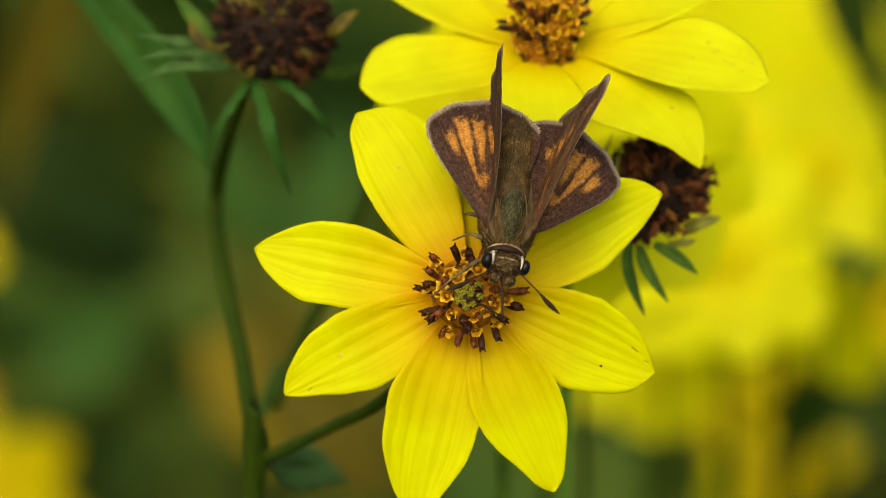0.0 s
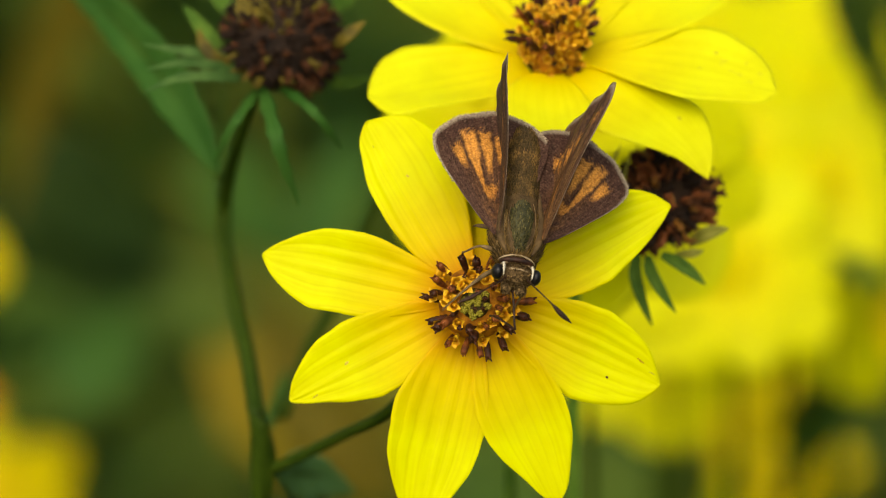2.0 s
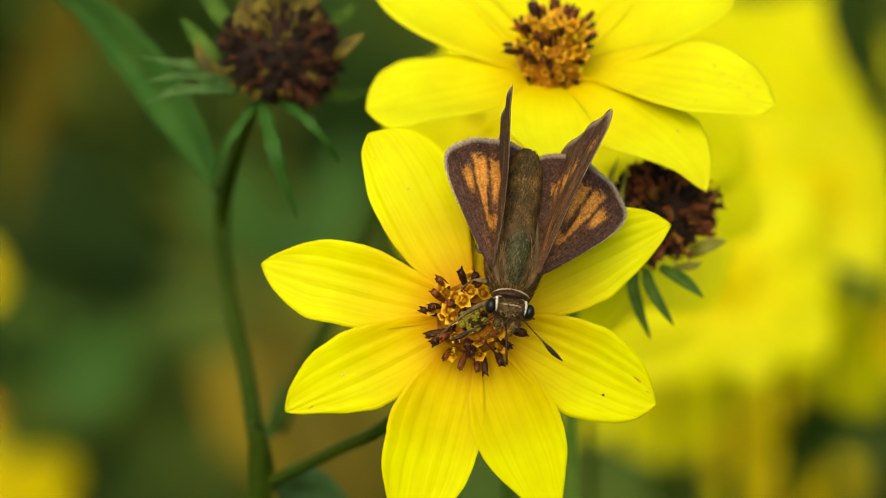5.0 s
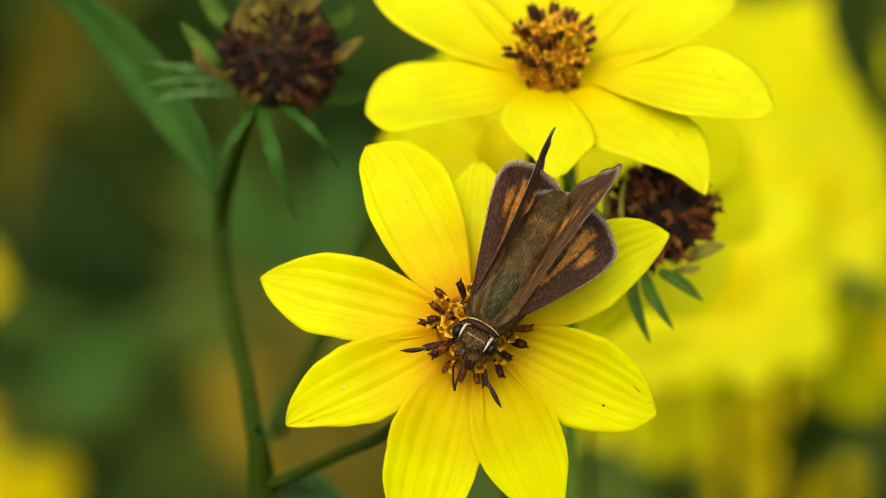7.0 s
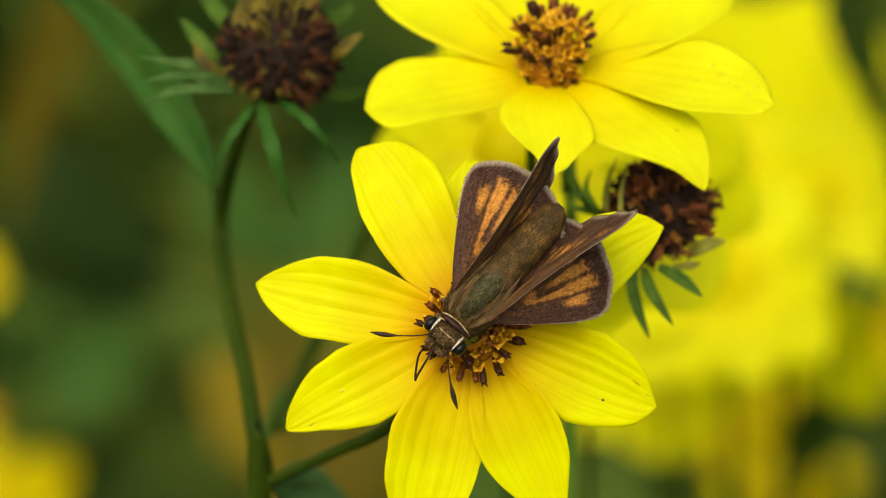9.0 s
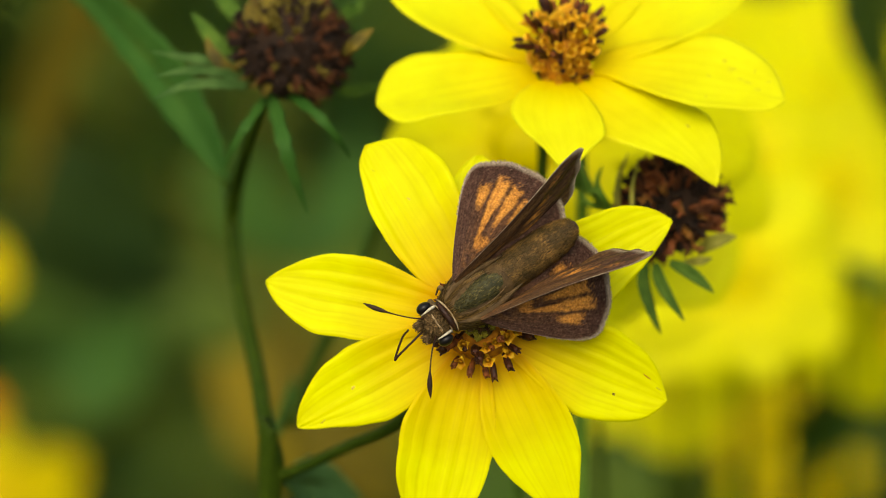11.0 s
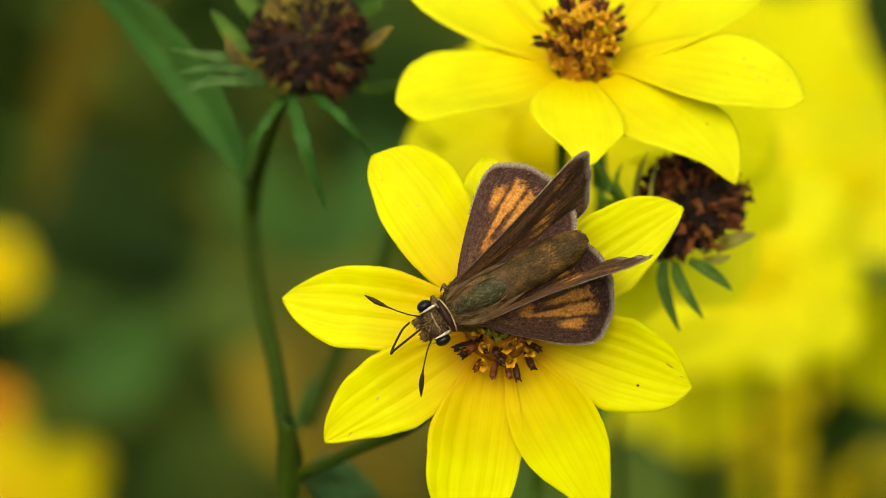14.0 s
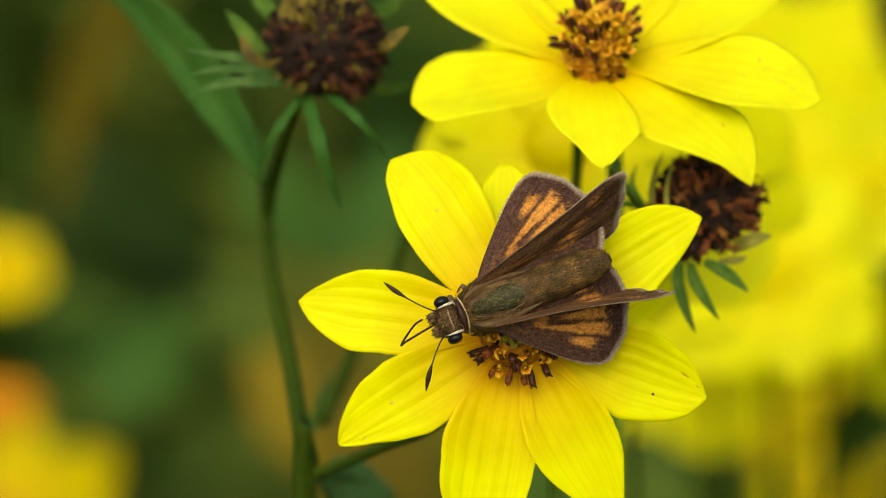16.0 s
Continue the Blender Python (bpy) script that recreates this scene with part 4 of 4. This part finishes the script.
def wing_colour(p, share, spots, seed, fore):
    """Scales of a wing at p: brown with orange spots between darker veins, tawny towards the body, a pale rim."""
    ang = math.degrees(math.atan2(p.y + 0.2, p.x + 0.3))
    rough = noise.noise(Vector((p.x * 2.2, p.y * 2.2, seed)))
    fine = noise.noise(Vector((p.x * 7, p.y * 7, seed + 3)))
    streak = noise.noise(Vector((ang * 0.9, share * 3.0, seed + 5)))
    # forewing brown is lifted to make up for the weak light on its face
    base = mix(BROWN, (0.098, 0.049, 0.032), (0.75 if fore else 0.45) + 0.6 * rough + 0.7 * fine + 0.35 * streak)
    if fore:
        base = mix(base, (0.17, 0.09, 0.028), 0.28 + 1.1 * streak)
    else:
        base = mix(base, (0.17, 0.072, 0.022), 0.75 * max(0, 1 - abs(ang - 24) / 20) * max(0, 1 - abs(share - 0.55) / 0.35) * (0.7 + streak))
    base = mix(base, TAWNY, (0.95 if fore else 0.75) * max(0, 1 - share / (0.72 if fore else 0.5)) * max(0, 0.55 + rough) * min(1, max(0, (ang - 2) / 10)))
    for mid, half, lo, hi in spots:
        taper = 0.5 + 0.5 * min(1, max(0, (share - lo) / (0.6 * (hi - lo))))
        d = (half * 0.92 * taper + 0.7 * rough + 0.6 * fine + 0.6 * streak - abs(ang - mid)) / 1.7
        e = min(share - lo - 0.07 * rough, hi - share + 0.06 * rough + 0.06 * fine) / 0.07
        k = min(1, d, e)
        if k > 0:
            base = mix(base, mix(ORANGE, (0.26, 0.085, 0.020), 0.6 * max(0, -rough) + 0.5 * max(0, -streak) + 0.30 * max(0, (0.58 - share) * 4)), k)
    dust = noise.noise(Vector((p.x * 11, p.y * 11, seed + 9)))
    rubbed = noise.noise(Vector((ang * 0.5, share * 9.0, seed + 14)))
    base = mix(base, (0.21, 0.145, 0.09), 0.8 * max(0, dust - 0.22))
    base = mix(base, (0.018, 0.010, 0.007), 0.9 * max(0, -0.05 - rubbed - 0.5 * dust))
    vein = abs((ang + 40) % 7.7 - 3.85)
    base = mix(base, (0.030, 0.018, 0.013), 0.42 * max(0, 1 - (3.85 - vein) / 0.5) * (share > 0.2))
    if p.y < 0.25 and p.x > 2 and share > 0.935:
        base = mix(base, (0.24, 0.18, 0.12), 0.5)
    if share > 0.955:
        base = mix(base, PALE, (share - 0.955) / 0.03 * 0.8)
    return base


def pigmented(me, colours):
    a = me.attributes.new("pigment", "FLOAT_COLOR", "POINT")
    a.data.foreach_set("color", np.array([(*c, 1.0) for c in colours], dtype=np.float32).ravel())


def hair_mesh(name, hairs):
    """hairs: foot, tip, half width as a vector, colour."""
    verts, faces, colours = [], [], []
    for foot, tip, half, colour in hairs:
        k = len(verts)
        mid = foot.lerp(tip, 0.55)
        verts += [foot - half, foot + half, mid + half * 0.8, tip, mid - half * 0.8]
        faces.append((k, k + 1, k + 2, k + 3, k + 4))
        colours += [mix(colour, (0.02, 0.015, 0.01), 0.25)] * 2 + [colour] * 3
    me = bpy.data.meshes.new(name)
    me.from_pydata([tuple(v * MM) for v in verts], [], faces)
    pigmented(me, colours)
    me.materials.append(FUR)
    return me


def build_wing(name, side, fore, seed, label):
    edge = margin(FORE_EDGE if fore else HIND_EDGE, 190)
    spots = FORE_SPOTS if fore else HIND_SPOTS
    foot = Vector((0, 0.15, 0))
    rings, rng = 84, random.Random(seed)
    dorsal = -side
    verts, colours, faces = [], [], []

    def lifted(p):
        camber = 0.35 * math.sin(min(1, max(0, p.x / 14)) * math.pi) + 0.10 * math.sin(p.y * 2.2)
        return Vector((p.x, p.y, dorsal * camber))
    for sheet, off in ((0, 0.04), (1, -0.04)):
        for i in range(rings + 1):
            r = 0.03 + 0.97 * i / rings
            for p in edge:
                q = foot + (p - foot) * r
                verts.append(lifted(q) + Vector((0, 0, off * dorsal if i < rings else 0)))
                outer = p.x > (9.5 if fore else 6.0)
                if sheet == 0:
                    colours.append(wing_colour(q, r if outer else min(r, 0.95), spots, seed, fore))
    n = len(edge)
    for sheet in (0, 1):
        o = sheet * n * (rings + 1)
        for i in range(rings):
            for k in range(n - 1):
                f = (o + i * n + k, o + i * n + k + 1, o + (i + 1) * n + k + 1, o + (i + 1) * n + k)
                faces.append(f if sheet == 0 else f[::-1])
    me = bpy.data.meshes.new(name)
    me.from_pydata([tuple(v * MM) for v in verts], [], faces)
    for p in me.polygons:
        p.use_smooth = True
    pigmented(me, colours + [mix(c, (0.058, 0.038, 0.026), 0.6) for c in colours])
    me.materials.append(WING)
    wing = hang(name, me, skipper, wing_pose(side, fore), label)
    hairs = []
    for k in range(len(edge) - 1):
        if edge[k].x < (10.5 if fore else 6.2):
            continue
        for j in range(4):
            p = edge[k].lerp(edge[k + 1], rng.random())
            out = (p - Vector((4.5, 2.0, 0))).normalized()
            out = (out + Vector((rng.uniform(-.25, .25), rng.uniform(-.25, .25), rng.uniform(-.15, .15)))).normalized()
            tint = mix((0.52, 0.42, 0.29), (0.16, 0.10, 0.065), rng.random() ** 1.5)
            hairs.append((lifted(p) - out * 0.15, lifted(p) + out * rng.uniform(0.10, 0.25), out.orthogonal().cross(out).normalized() * 0.045, tint))
    hang("fringe", hair_mesh("fringe", hairs), wing, None, "pale fringe of fine scales")
    return wing


right_fore = build_wing("forewing", 1, True, 31, "brown forewing with small orange spots, raised")
left_fore = build_wing("forewing", -1, True, 31, "brown forewing with small orange spots, raised")
right_hind = build_wing("hindwing", 1, False, 33, "brown hindwing with a fan of orange spots")
left_hind = build_wing("hindwing", -1, False, 33, "brown hindwing with a fan of orange spots")
WINGS = [(right_fore, 1, True, 1), (right_hind, 1, False, 3), (left_fore, -1, True, 5), (left_hind, -1, False, 7)]


def thorax_shape(p):
    return Vector((p.x * (1 - 0.05 * p.y), p.y, p.z * (0.9 if p.z > 0 else 1.1)))


def abdomen_radius(y):
    """Half width of the abdomen at y."""
    s = (y + 4.8) / -9.4
    return 1.9 * (1 - 0.12 * s) * (1 if s < 0.6 else math.sqrt(max(0.03, 1 - ((s - 0.6) / 0.41) ** 2)))


thorax = part("thorax", blob((2.55, 3.6, 1.85), (0, -2.9, -0.95), 28, 20, None, thorax_shape), SKIN, skipper, "olive-brown furry thorax")
belly = [(0, -4.8 - 9.4 * k / 16, -0.75 - 0.25 * math.sin(k / 16 * 3)) for k in range(17)]
abdomen = part("abdomen", tube(belly, [abdomen_radius(p[1]) * 0.92 for p in belly], 20), SKIN, skipper, "brown furry abdomen")
head = part("head", blob((1.72, 1.0, 1.15), (0, 1.2, -0.55), 20, 14), SKIN, skipper, "blunt brown furry head")
for side in (1, -1):
    part("eye", blob((0.50, 0.70, 0.74), (side * 1.70, 1.3, -0.12), 18, 12), EYE_BLACK, head, "glossy black eye")
    rim = [(side * (1.24 + 0.06 * math.sin(a)), 1.3 - 0.86 * math.cos(a - 0.5), -0.15 + 0.86 * math.sin(a - 0.5)) for a in np.linspace(0.1, 2.9, 12)]
    part("eye_rim", tube(rim, lerp_list([0.04, 0.10, 0.14, 0.10, 0.03], 12), 7), WHITE_SCALE, head, "white rim behind the eye")
    part("palp", blob((0.55, 0.72, 0.6), (side * 0.62, 2.1, -0.95), 12, 8), SKIN, head)
    horn = smooth_line([(side * 0.95, 1.9, 0.25), (side * 1.7, 2.9, 0.75), (side * 2.9, 4.0, 0.9), (side * 4.0, 4.8, 0.6), (side * 5.1, 5.45, 0.35)], 8)
    part("antenna", tube(horn, lerp_list([0.09, 0.07, 0.065, 0.065, 0.06, 0.08, 0.20, 0.24, 0.17, 0.03], len(horn)), 8), HORN, head, "dark clubbed antenna")
for y, z, r in ((0.30, 0.25, 1.62), (-0.22, 0.45, 1.75)):
    arc = [(r * math.sin(a), y - 0.12 * math.cos(2 * a), -0.85 + (z + 0.85) * math.cos(a)) for a in np.linspace(-1.25, 1.25, 15)]
    part("collar", tube(arc, lerp_list([0.04, 0.09, 0.06, 0.09, 0.04], 15), 6), PALE_LINE, thorax, "pale collar line")
for side in (1, -1):
    band = smooth_line([(side * 1.15, -0.5, 0.46), (side * 1.66, -1.8, 0.34), (side * 1.80, -3.4, 0.24), (side * 1.70, -5.2, 0.16), (side * 1.50, -7.0, 0.30)], 6)
    part("tegula", tube(band, lerp_list([0.08, 0.34, 0.36, 0.28, 0.06], len(band)), 9), SKIN, thorax, "brown flap of long scales")
band = [(1.60 * math.sin(a), 0.06, -0.85 + 1.15 * math.cos(a)) for a in np.linspace(-1.2, 1.2, 13)]
part("collar", tube(band, lerp_list([0.10, 0.26, 0.28, 0.26, 0.10], 13), 8), HORN, thorax, "dark band between the collar lines")
arc = [(1.25 * math.sin(a), 0.95 + 0.25 * math.cos(a), -0.55 + 1.24 * math.cos(a)) for a in np.linspace(-1.15, 1.15, 13)]
part("head_line", tube(arc, lerp_list([0.05, 0.09, 0.07, 0.09, 0.05], 13), 6), PALE_LINE, head, "pale line across the head")
part("scutum", blob((1.25, 3.5, 1.60), (0, -3.7, -0.38), 24, 18, None, lambda q: Vector((q.x * (1 - 0.07 * q.y), q.y, q.z))), PLATE, thorax,
     "bare dark olive plate on the back")
for side in (1, -1):
    arc = [(side * 1.22 * math.sin(a), -3.6 + 2.9 * math.cos(a), 0.76 + 0.04 * abs(math.cos(a))) for a in np.linspace(0.5, 2.35, 18)]
    part("plate_edge", tube(arc, lerp_list([0.015, 0.03, 0.015, 0.03, 0.04, 0.015], 18), 6), LEG, thorax, "thin pale line beside the plate")
part("proboscis", tube(smooth_line([(0.1, 2.4, -0.9), (-0.1, 3.6, -0.9), (-0.4, 5.3, -1.4), (-0.55, 5.75, -1.8), (-0.1, 5.2, -2.2), (0.75, 3.8, -3.6), (1.0, 2.8, -5.2)], 6), 0.10, 8),
     HORN, head, "dark folded proboscis")
REACHING = []
for foot, knee, toe in (((1.0, -0.2, -1.9), (1.4, 0.8, -3.0), (1.1, 1.6, -5.6)), ((1.6, -2.0, -2.0), (2.2, -1.6, -3.2), (1.8, -0.8, -5.6)),
                        ((1.7, -4.2, -2.0), (3.0, -5.0, -3.4), (2.9, -6.5, -6.0))):
    for side in (1, -1):
        if side == 1 and foot[1] > -3:
            continue
        line = smooth_line([tuple(side * c if k == 0 else c for k, c in enumerate(p)) for p in (foot, knee, toe)], 8)
        part("leg", tube(line, lerp_list([0.30, 0.24, 0.20, 0.14, 0.10, 0.09], len(line)), 7), LEG, skipper, "thin scaly leg")
# two legs reach out over the flower's eye and are drawn in later: hip, points from the hip, turn and drop when drawn in
for hip, knee, ankle, toe, turn, drop in (((1.3, 0.3, -1.4), (1.3, 0.9, 0.1), (2.9, 2.5, -0.5), (4.4, 4.1, -1.6), -45, 72),
                                          ((1.7, -1.3, -1.0), (0.9, 0.0, 0.2), (1.7, -0.1, 0.0), (2.8, 0.2, -1.0), 5, 62)):
    line = smooth_line([(0, 0, 0), knee, ankle, toe], 8)
    leg = part("leg", tube(line, lerp_list([0.28, 0.26, 0.22, 0.20, 0.12, 0.10, 0.09, 0.08], len(line)), 7), LEG, skipper, "long thin scaly leg",
               Matrix.Translation(Vector(hip) * MM))
    REACHING.append((leg, (hip, turn, drop)))


def fur_on(name, parent, count, seed, place, lengths, lay, colours, label):
    """Hair over a body: place(rng) gives foot and outward way; lay draws the hair towards the tail."""
    rng = random.Random(seed)
    hairs = []
    for _ in range(count):
        foot, out = place(rng)
        along = Vector(lay) - out * Vector(lay).dot(out)
        way = (out * rng.uniform(0.05, 0.35) + along + Vector((rng.uniform(-.3, .3), rng.uniform(-.2, .2), rng.uniform(-.15, .15)))).normalized()
        tip = foot + way * rng.uniform(*lengths)
        half = way.cross(out)
        half = half.normalized() * rng.uniform(0.025, 0.065) if half.length > 1e-6 else Vector((0.05, 0, 0))
        hairs.append((foot, tip, half, colours(foot, rng)))
    hang(name, hair_mesh(name, hairs), parent, None, label)


def on_thorax(rng):
    a, z = rng.uniform(0, 2 * math.pi), rng.uniform(-0.35, 1)
    d = Vector((math.sqrt(1 - z * z) * math.cos(a), math.sqrt(1 - z * z) * math.sin(a), z))
    p = thorax_shape(Vector((d.x * 2.55, d.y * 3.6, d.z * 1.85))) + Vector((0, -2.9, -0.95))
    return p, Vector((d.x / 2.35, d.y / 3.6, d.z / 1.85)).normalized()


def beside_plate(rng):
    while True:
        p, d = on_thorax(rng)
        if (p.x / 1.28) ** 2 + ((p.y + 3.35) / 3.3) ** 2 > 1 or p.z < 0.2:
            return p, d


def on_plate(rng):
    a, z = rng.uniform(0, 2 * math.pi), rng.uniform(0.45, 1)
    d = Vector((math.sqrt(1 - z * z) * math.cos(a), math.sqrt(1 - z * z) * math.sin(a), z))
    q = Vector((d.x * 1.25, d.y * 3.5, d.z * 1.60))
    return Vector((q.x * (1 - 0.07 * q.y), q.y - 3.7, q.z - 0.38)), d


def plate_colour(p, rng):
    return mix((0.030, 0.030, 0.011), (0.15, 0.125, 0.045), rng.random() ** 2)


def thorax_colour(p, rng):
    streak = noise.noise(Vector((p.x * 4.0, p.y * 0.35, 2.2)))
    c = mix((0.042, 0.026, 0.008), (0.20, 0.118, 0.034), 0.9 * rng.random() ** 1.3 + 0.75 * max(-0.3, streak))
    c = mix(c, (0.024, 0.017, 0.008), 0.7 * (rng.random() < 0.22))
    return mix(c, (0.36, 0.25, 0.12), 0.5 * (0.12 < abs(abs(p.x) - 1.6) < 0.24) * rng.random())


def on_abdomen(rng):
    y, a = rng.uniform(-13.7, -6.2), rng.uniform(-2.0, 2.0)
    r = abdomen_radius(y) * 0.96
    return Vector((r * math.sin(a), y, -0.9 + r * math.cos(a))), Vector((math.sin(a), 0, math.cos(a)))


def abdomen_colour(p, rng):
    band = 0.5 + 0.5 * math.sin(p.y * 5.2)
    c = mix((0.052, 0.036, 0.013), (0.23, 0.13, 0.036), 0.45 * rng.random() + 0.35 * band * rng.random()
            + 0.25 * (p.y < -8.5) * rng.random() + 0.9 * max(-0.35, noise.noise(Vector((p.x * 1.3, p.y * 0.9, 4.4)))))
    return mix(c, (0.05, 0.035, 0.02), 0.5 * (abs(p.x) < 0.5) * rng.random())


def on_head(rng):
    a, z = rng.uniform(0, 2 * math.pi), rng.uniform(-0.2, 1)
    d = Vector((math.sqrt(1 - z * z) * math.cos(a), math.sqrt(1 - z * z) * math.sin(a), z))
    return Vector((d.x * 1.45, 1.2 + d.y * 1.02, -0.55 + d.z * 1.15)), d


def head_colour(p, rng):
    return mix((0.055, 0.036, 0.014), (0.25, 0.155, 0.062), rng.random() ** 1.6)


def on_palp(rng):
    s = rng.choice((1, -1))
    d = Vector((rng.uniform(-1, 1), rng.uniform(-0.3, 1), rng.uniform(-0.4, 1))).normalized()
    return Vector((s * 0.62 + d.x * 0.55, 2.1 + d.y * 0.72, -0.95 + d.z * 0.6)), d


fur_on("fur", thorax, 4600, 1, beside_plate, (0.35, 1.0), (0, -1.3, 0), thorax_colour, "olive-brown hair with a darker patch")
fur_on("fur", abdomen, 3800, 2, on_abdomen, (0.18, 0.42), (0, -1.6, 0), abdomen_colour, "brown and tawny hair")
fur_on("plate_fur", thorax, 700, 5, on_plate, (0.15, 0.42), (0, -1.2, 0), plate_colour, "sparse olive and golden scales")
fur_on("fur", head, 1300, 3, on_head, (0.18, 0.42), (0, 0.1, 0.1), head_colour, "short brown hair")
fur_on("palp_fur", head, 500, 4, on_palp, (0.15, 0.38), (0, 0.5, 0.1), head_colour, "short brown hair")

# ---- what moves ----
FLOWER = [
    (0, 2.57, -6.34, 1.6),
    (0.5, 2.32, -6.06, 2.1),
    (1, 2.35, -6.03, 1.8),
    (1.5, 2.43, -6.11, 1.7),
    (2, 2.51, -6.25, 0.8),
    (2.5, 2.51, -6.28, -0.5),
    (3, 2.50, -6.05, -0.9),
    (3.5, 2.46, -6.28, -1.0),
    (4, 2.65, -6.22, -1.9),
    (6.5, 2.22, -6.95, 1.8),
    (7, 2.51, -7.13, -0.0),
    (7.5, 2.40, -7.43, 0.1),
    (8, 2.55, -7.45, -0.0),
    (8.5, 2.20, -7.84, 2.8),
    (9, 2.29, -7.41, 1.9),
    (11.5, 2.17, -7.43, 3.1),
    (12, 2.41, -7.57, 4.5),
    (12.5, 1.97, -7.66, 6.8),
    (13, 2.34, -7.85, 6.7),
    (13.5, 2.07, -8.13, 7.1),
    (14, 2.22, -7.74, 6.8),
    (14.5, 1.97, -8.02, 7.1),
    (15, 2.17, -7.84, 6.7),
    (15.5, 2.06, -8.03, 6.7),
    (16, 2.27, -8.22, 5.9),
]
SKIPPER = [
    (0, 5.95, -2.47, 9.0, 173.9, 31.3, -11.0),
    (0.5, 5.56, -1.94, 9.0, 174.1, 31.3, -11.0),
    (1, 5.68, -2.02, 9.0, 174.2, 31.3, -11.0),
    (1.5, 5.78, -2.09, 9.0, 174.4, 31.3, -11.0),
    (2, 6.18, -2.50, 9.0, 175.5, 31.3, -11.0),
    (2.5, 6.76, -2.99, 9.0, 174.6, 31.3, -11.0),
    (3, 6.91, -2.80, 9.0, 174.8, 31.3, -11.0),
    (3.5, 6.91, -3.33, 9.0, 174.8, 31.3, -11.0),
    (4, 7.30, -3.44, 9.0, 173.9, 31.3, -11.0),
    (6.5, 3.17, -6.36, 7.0, 161.5, 5.0, 7.3),
    (7, 3.33, -6.83, 7.0, 149.3, 10.9, 7.1),
    (7.5, 2.82, -7.27, 7.0, 149.1, 6.8, 3.3),
    (8, 2.41, -7.24, 7.0, 142.5, 7.0, 3.5),
    (8.5, 0.69, -8.23, 7.0, 136.8, 7.2, 3.6),
    (9, 1.01, -7.00, 7.0, 138.1, 7.4, 3.8),
    (11.5, -0.93, -6.58, 7.0, 123.4, 9.0, 1.2),
    (12, -1.24, -7.04, 7.0, 124.7, 5.8, -0.4),
    (12.5, -2.47, -7.27, 7.0, 124.0, 2.6, -2.0),
    (13, -2.19, -7.19, 7.0, 122.4, 3.4, -1.4),
    (13.5, -2.71, -7.43, 7.0, 121.9, 4.2, -0.8),
    (14, -2.34, -6.80, 7.0, 119.2, 5.0, -0.2),
    (14.5, -2.76, -7.25, 7.0, 119.5, 5.8, 0.4),
    (15, -2.47, -6.91, 7.0, 119.8, 6.6, 1.0),
    (15.5, -2.82, -6.84, 7.0, 113.9, 7.5, 1.6),
    (16, -2.35, -6.64, 7.0, 111.1, 8.3, 2.2),
]
WINGBEAT = [
    (0, 5.0, 8.1, 6.0, 10.2, -7.3, 5.4, -7.2, 7.5),
    (4, 5.0, 8.1, 6.0, 10.2, -7.3, 5.4, -7.2, 7.5),
    (6.5, 11.2, -4.0, 22.5, 0.2, -1.2, -2.9, 6.2, -3.7),
    (7, 6.2, -1.1, 20.0, 6.3, 3.3, 2.3, 12.6, -1.7),
    (7.5, 9.4, -1.5, 21.5, 5.2, -1.2, -4.3, 3.5, -4.3),
    (9, 2.6, -1.7, 4.2, 2.7, -2.4, -2.8, -3.4, -6.0),
    (11.5, -3.3, -1.6, -6.5, -1.9, -3.7, 3.4, -3.0, -3.0),
    (12.5, -7.6, -2.1, -6.5, -2.5, 3.5, 2.1, -1.0, -3.0),
    (16, -6.5, -1.6, -5.5, 2.0, -0.6, -1.0, 1.0, -4.0),
]


# how far each forewing is turned on its edge: seconds, degrees
TURN = {1: ((0, 4, 6.5, 7, 7.5, 9, 11.5, 12.5, 16), (-15, -15, -25, -21, -17, -8, 3, 11, 11)),
        -1: ((0, 4, 6.5, 7, 7.5, 9, 11.5, 12.5, 16), (-3, -3, 5, 5, 1, 0, -6, -13, -10))}
# how far each hindwing is folded up beside the body: seconds, degrees
FOLD = {1: ((0, 4, 6.5, 7.5, 9, 11.5, 16), (0, 0, 45, 42, 14, 0, 0)), -1: ((0, 16), (0, 0))}


def motions():
    walk(flower, [(t, stand(u, v, 0, turn)) for t, u, v, turn in FLOWER])
    rest = STALK_END.normalized()
    rows = []
    for t, u, v, turn in FLOWER:
        way = (Vector((u, v, -3.2)) - Vector(NODE)).normalized()
        rows.append((t, stand(*NODE) @ rest.rotation_difference(way).to_matrix().to_4x4()))
    walk(stalk, rows)
    for leg, (hip, turn, drop) in REACHING:
        rows = []
        for t, k in ((0, 0), (4.2, 0), (6.4, 1), (16, 1)):
            rows.append((t, Matrix.Translation(Vector(hip) * MM) @ Matrix.Rotation(radians(drop * k), 4, "Y") @ Matrix.Rotation(radians(turn * k), 4, "Z")))
        walk(leg, rows)
    walk(skipper, [(t, stand(u, v, w, h, p, r)) for t, u, v, w, h, p, r in SKIPPER])
    for wing, side, fore, column in WINGS:
        walk(wing, [(row[0], wing_pose(side, fore, row[column], row[column + 1] + (0 if fore else float(np.interp(row[0], *FOLD[side]) * 0.4)),
                                           float(np.interp(row[0], *TURN[side])) if fore else -float(np.interp(row[0], *FOLD[side])))) for row in WINGBEAT])


motions()
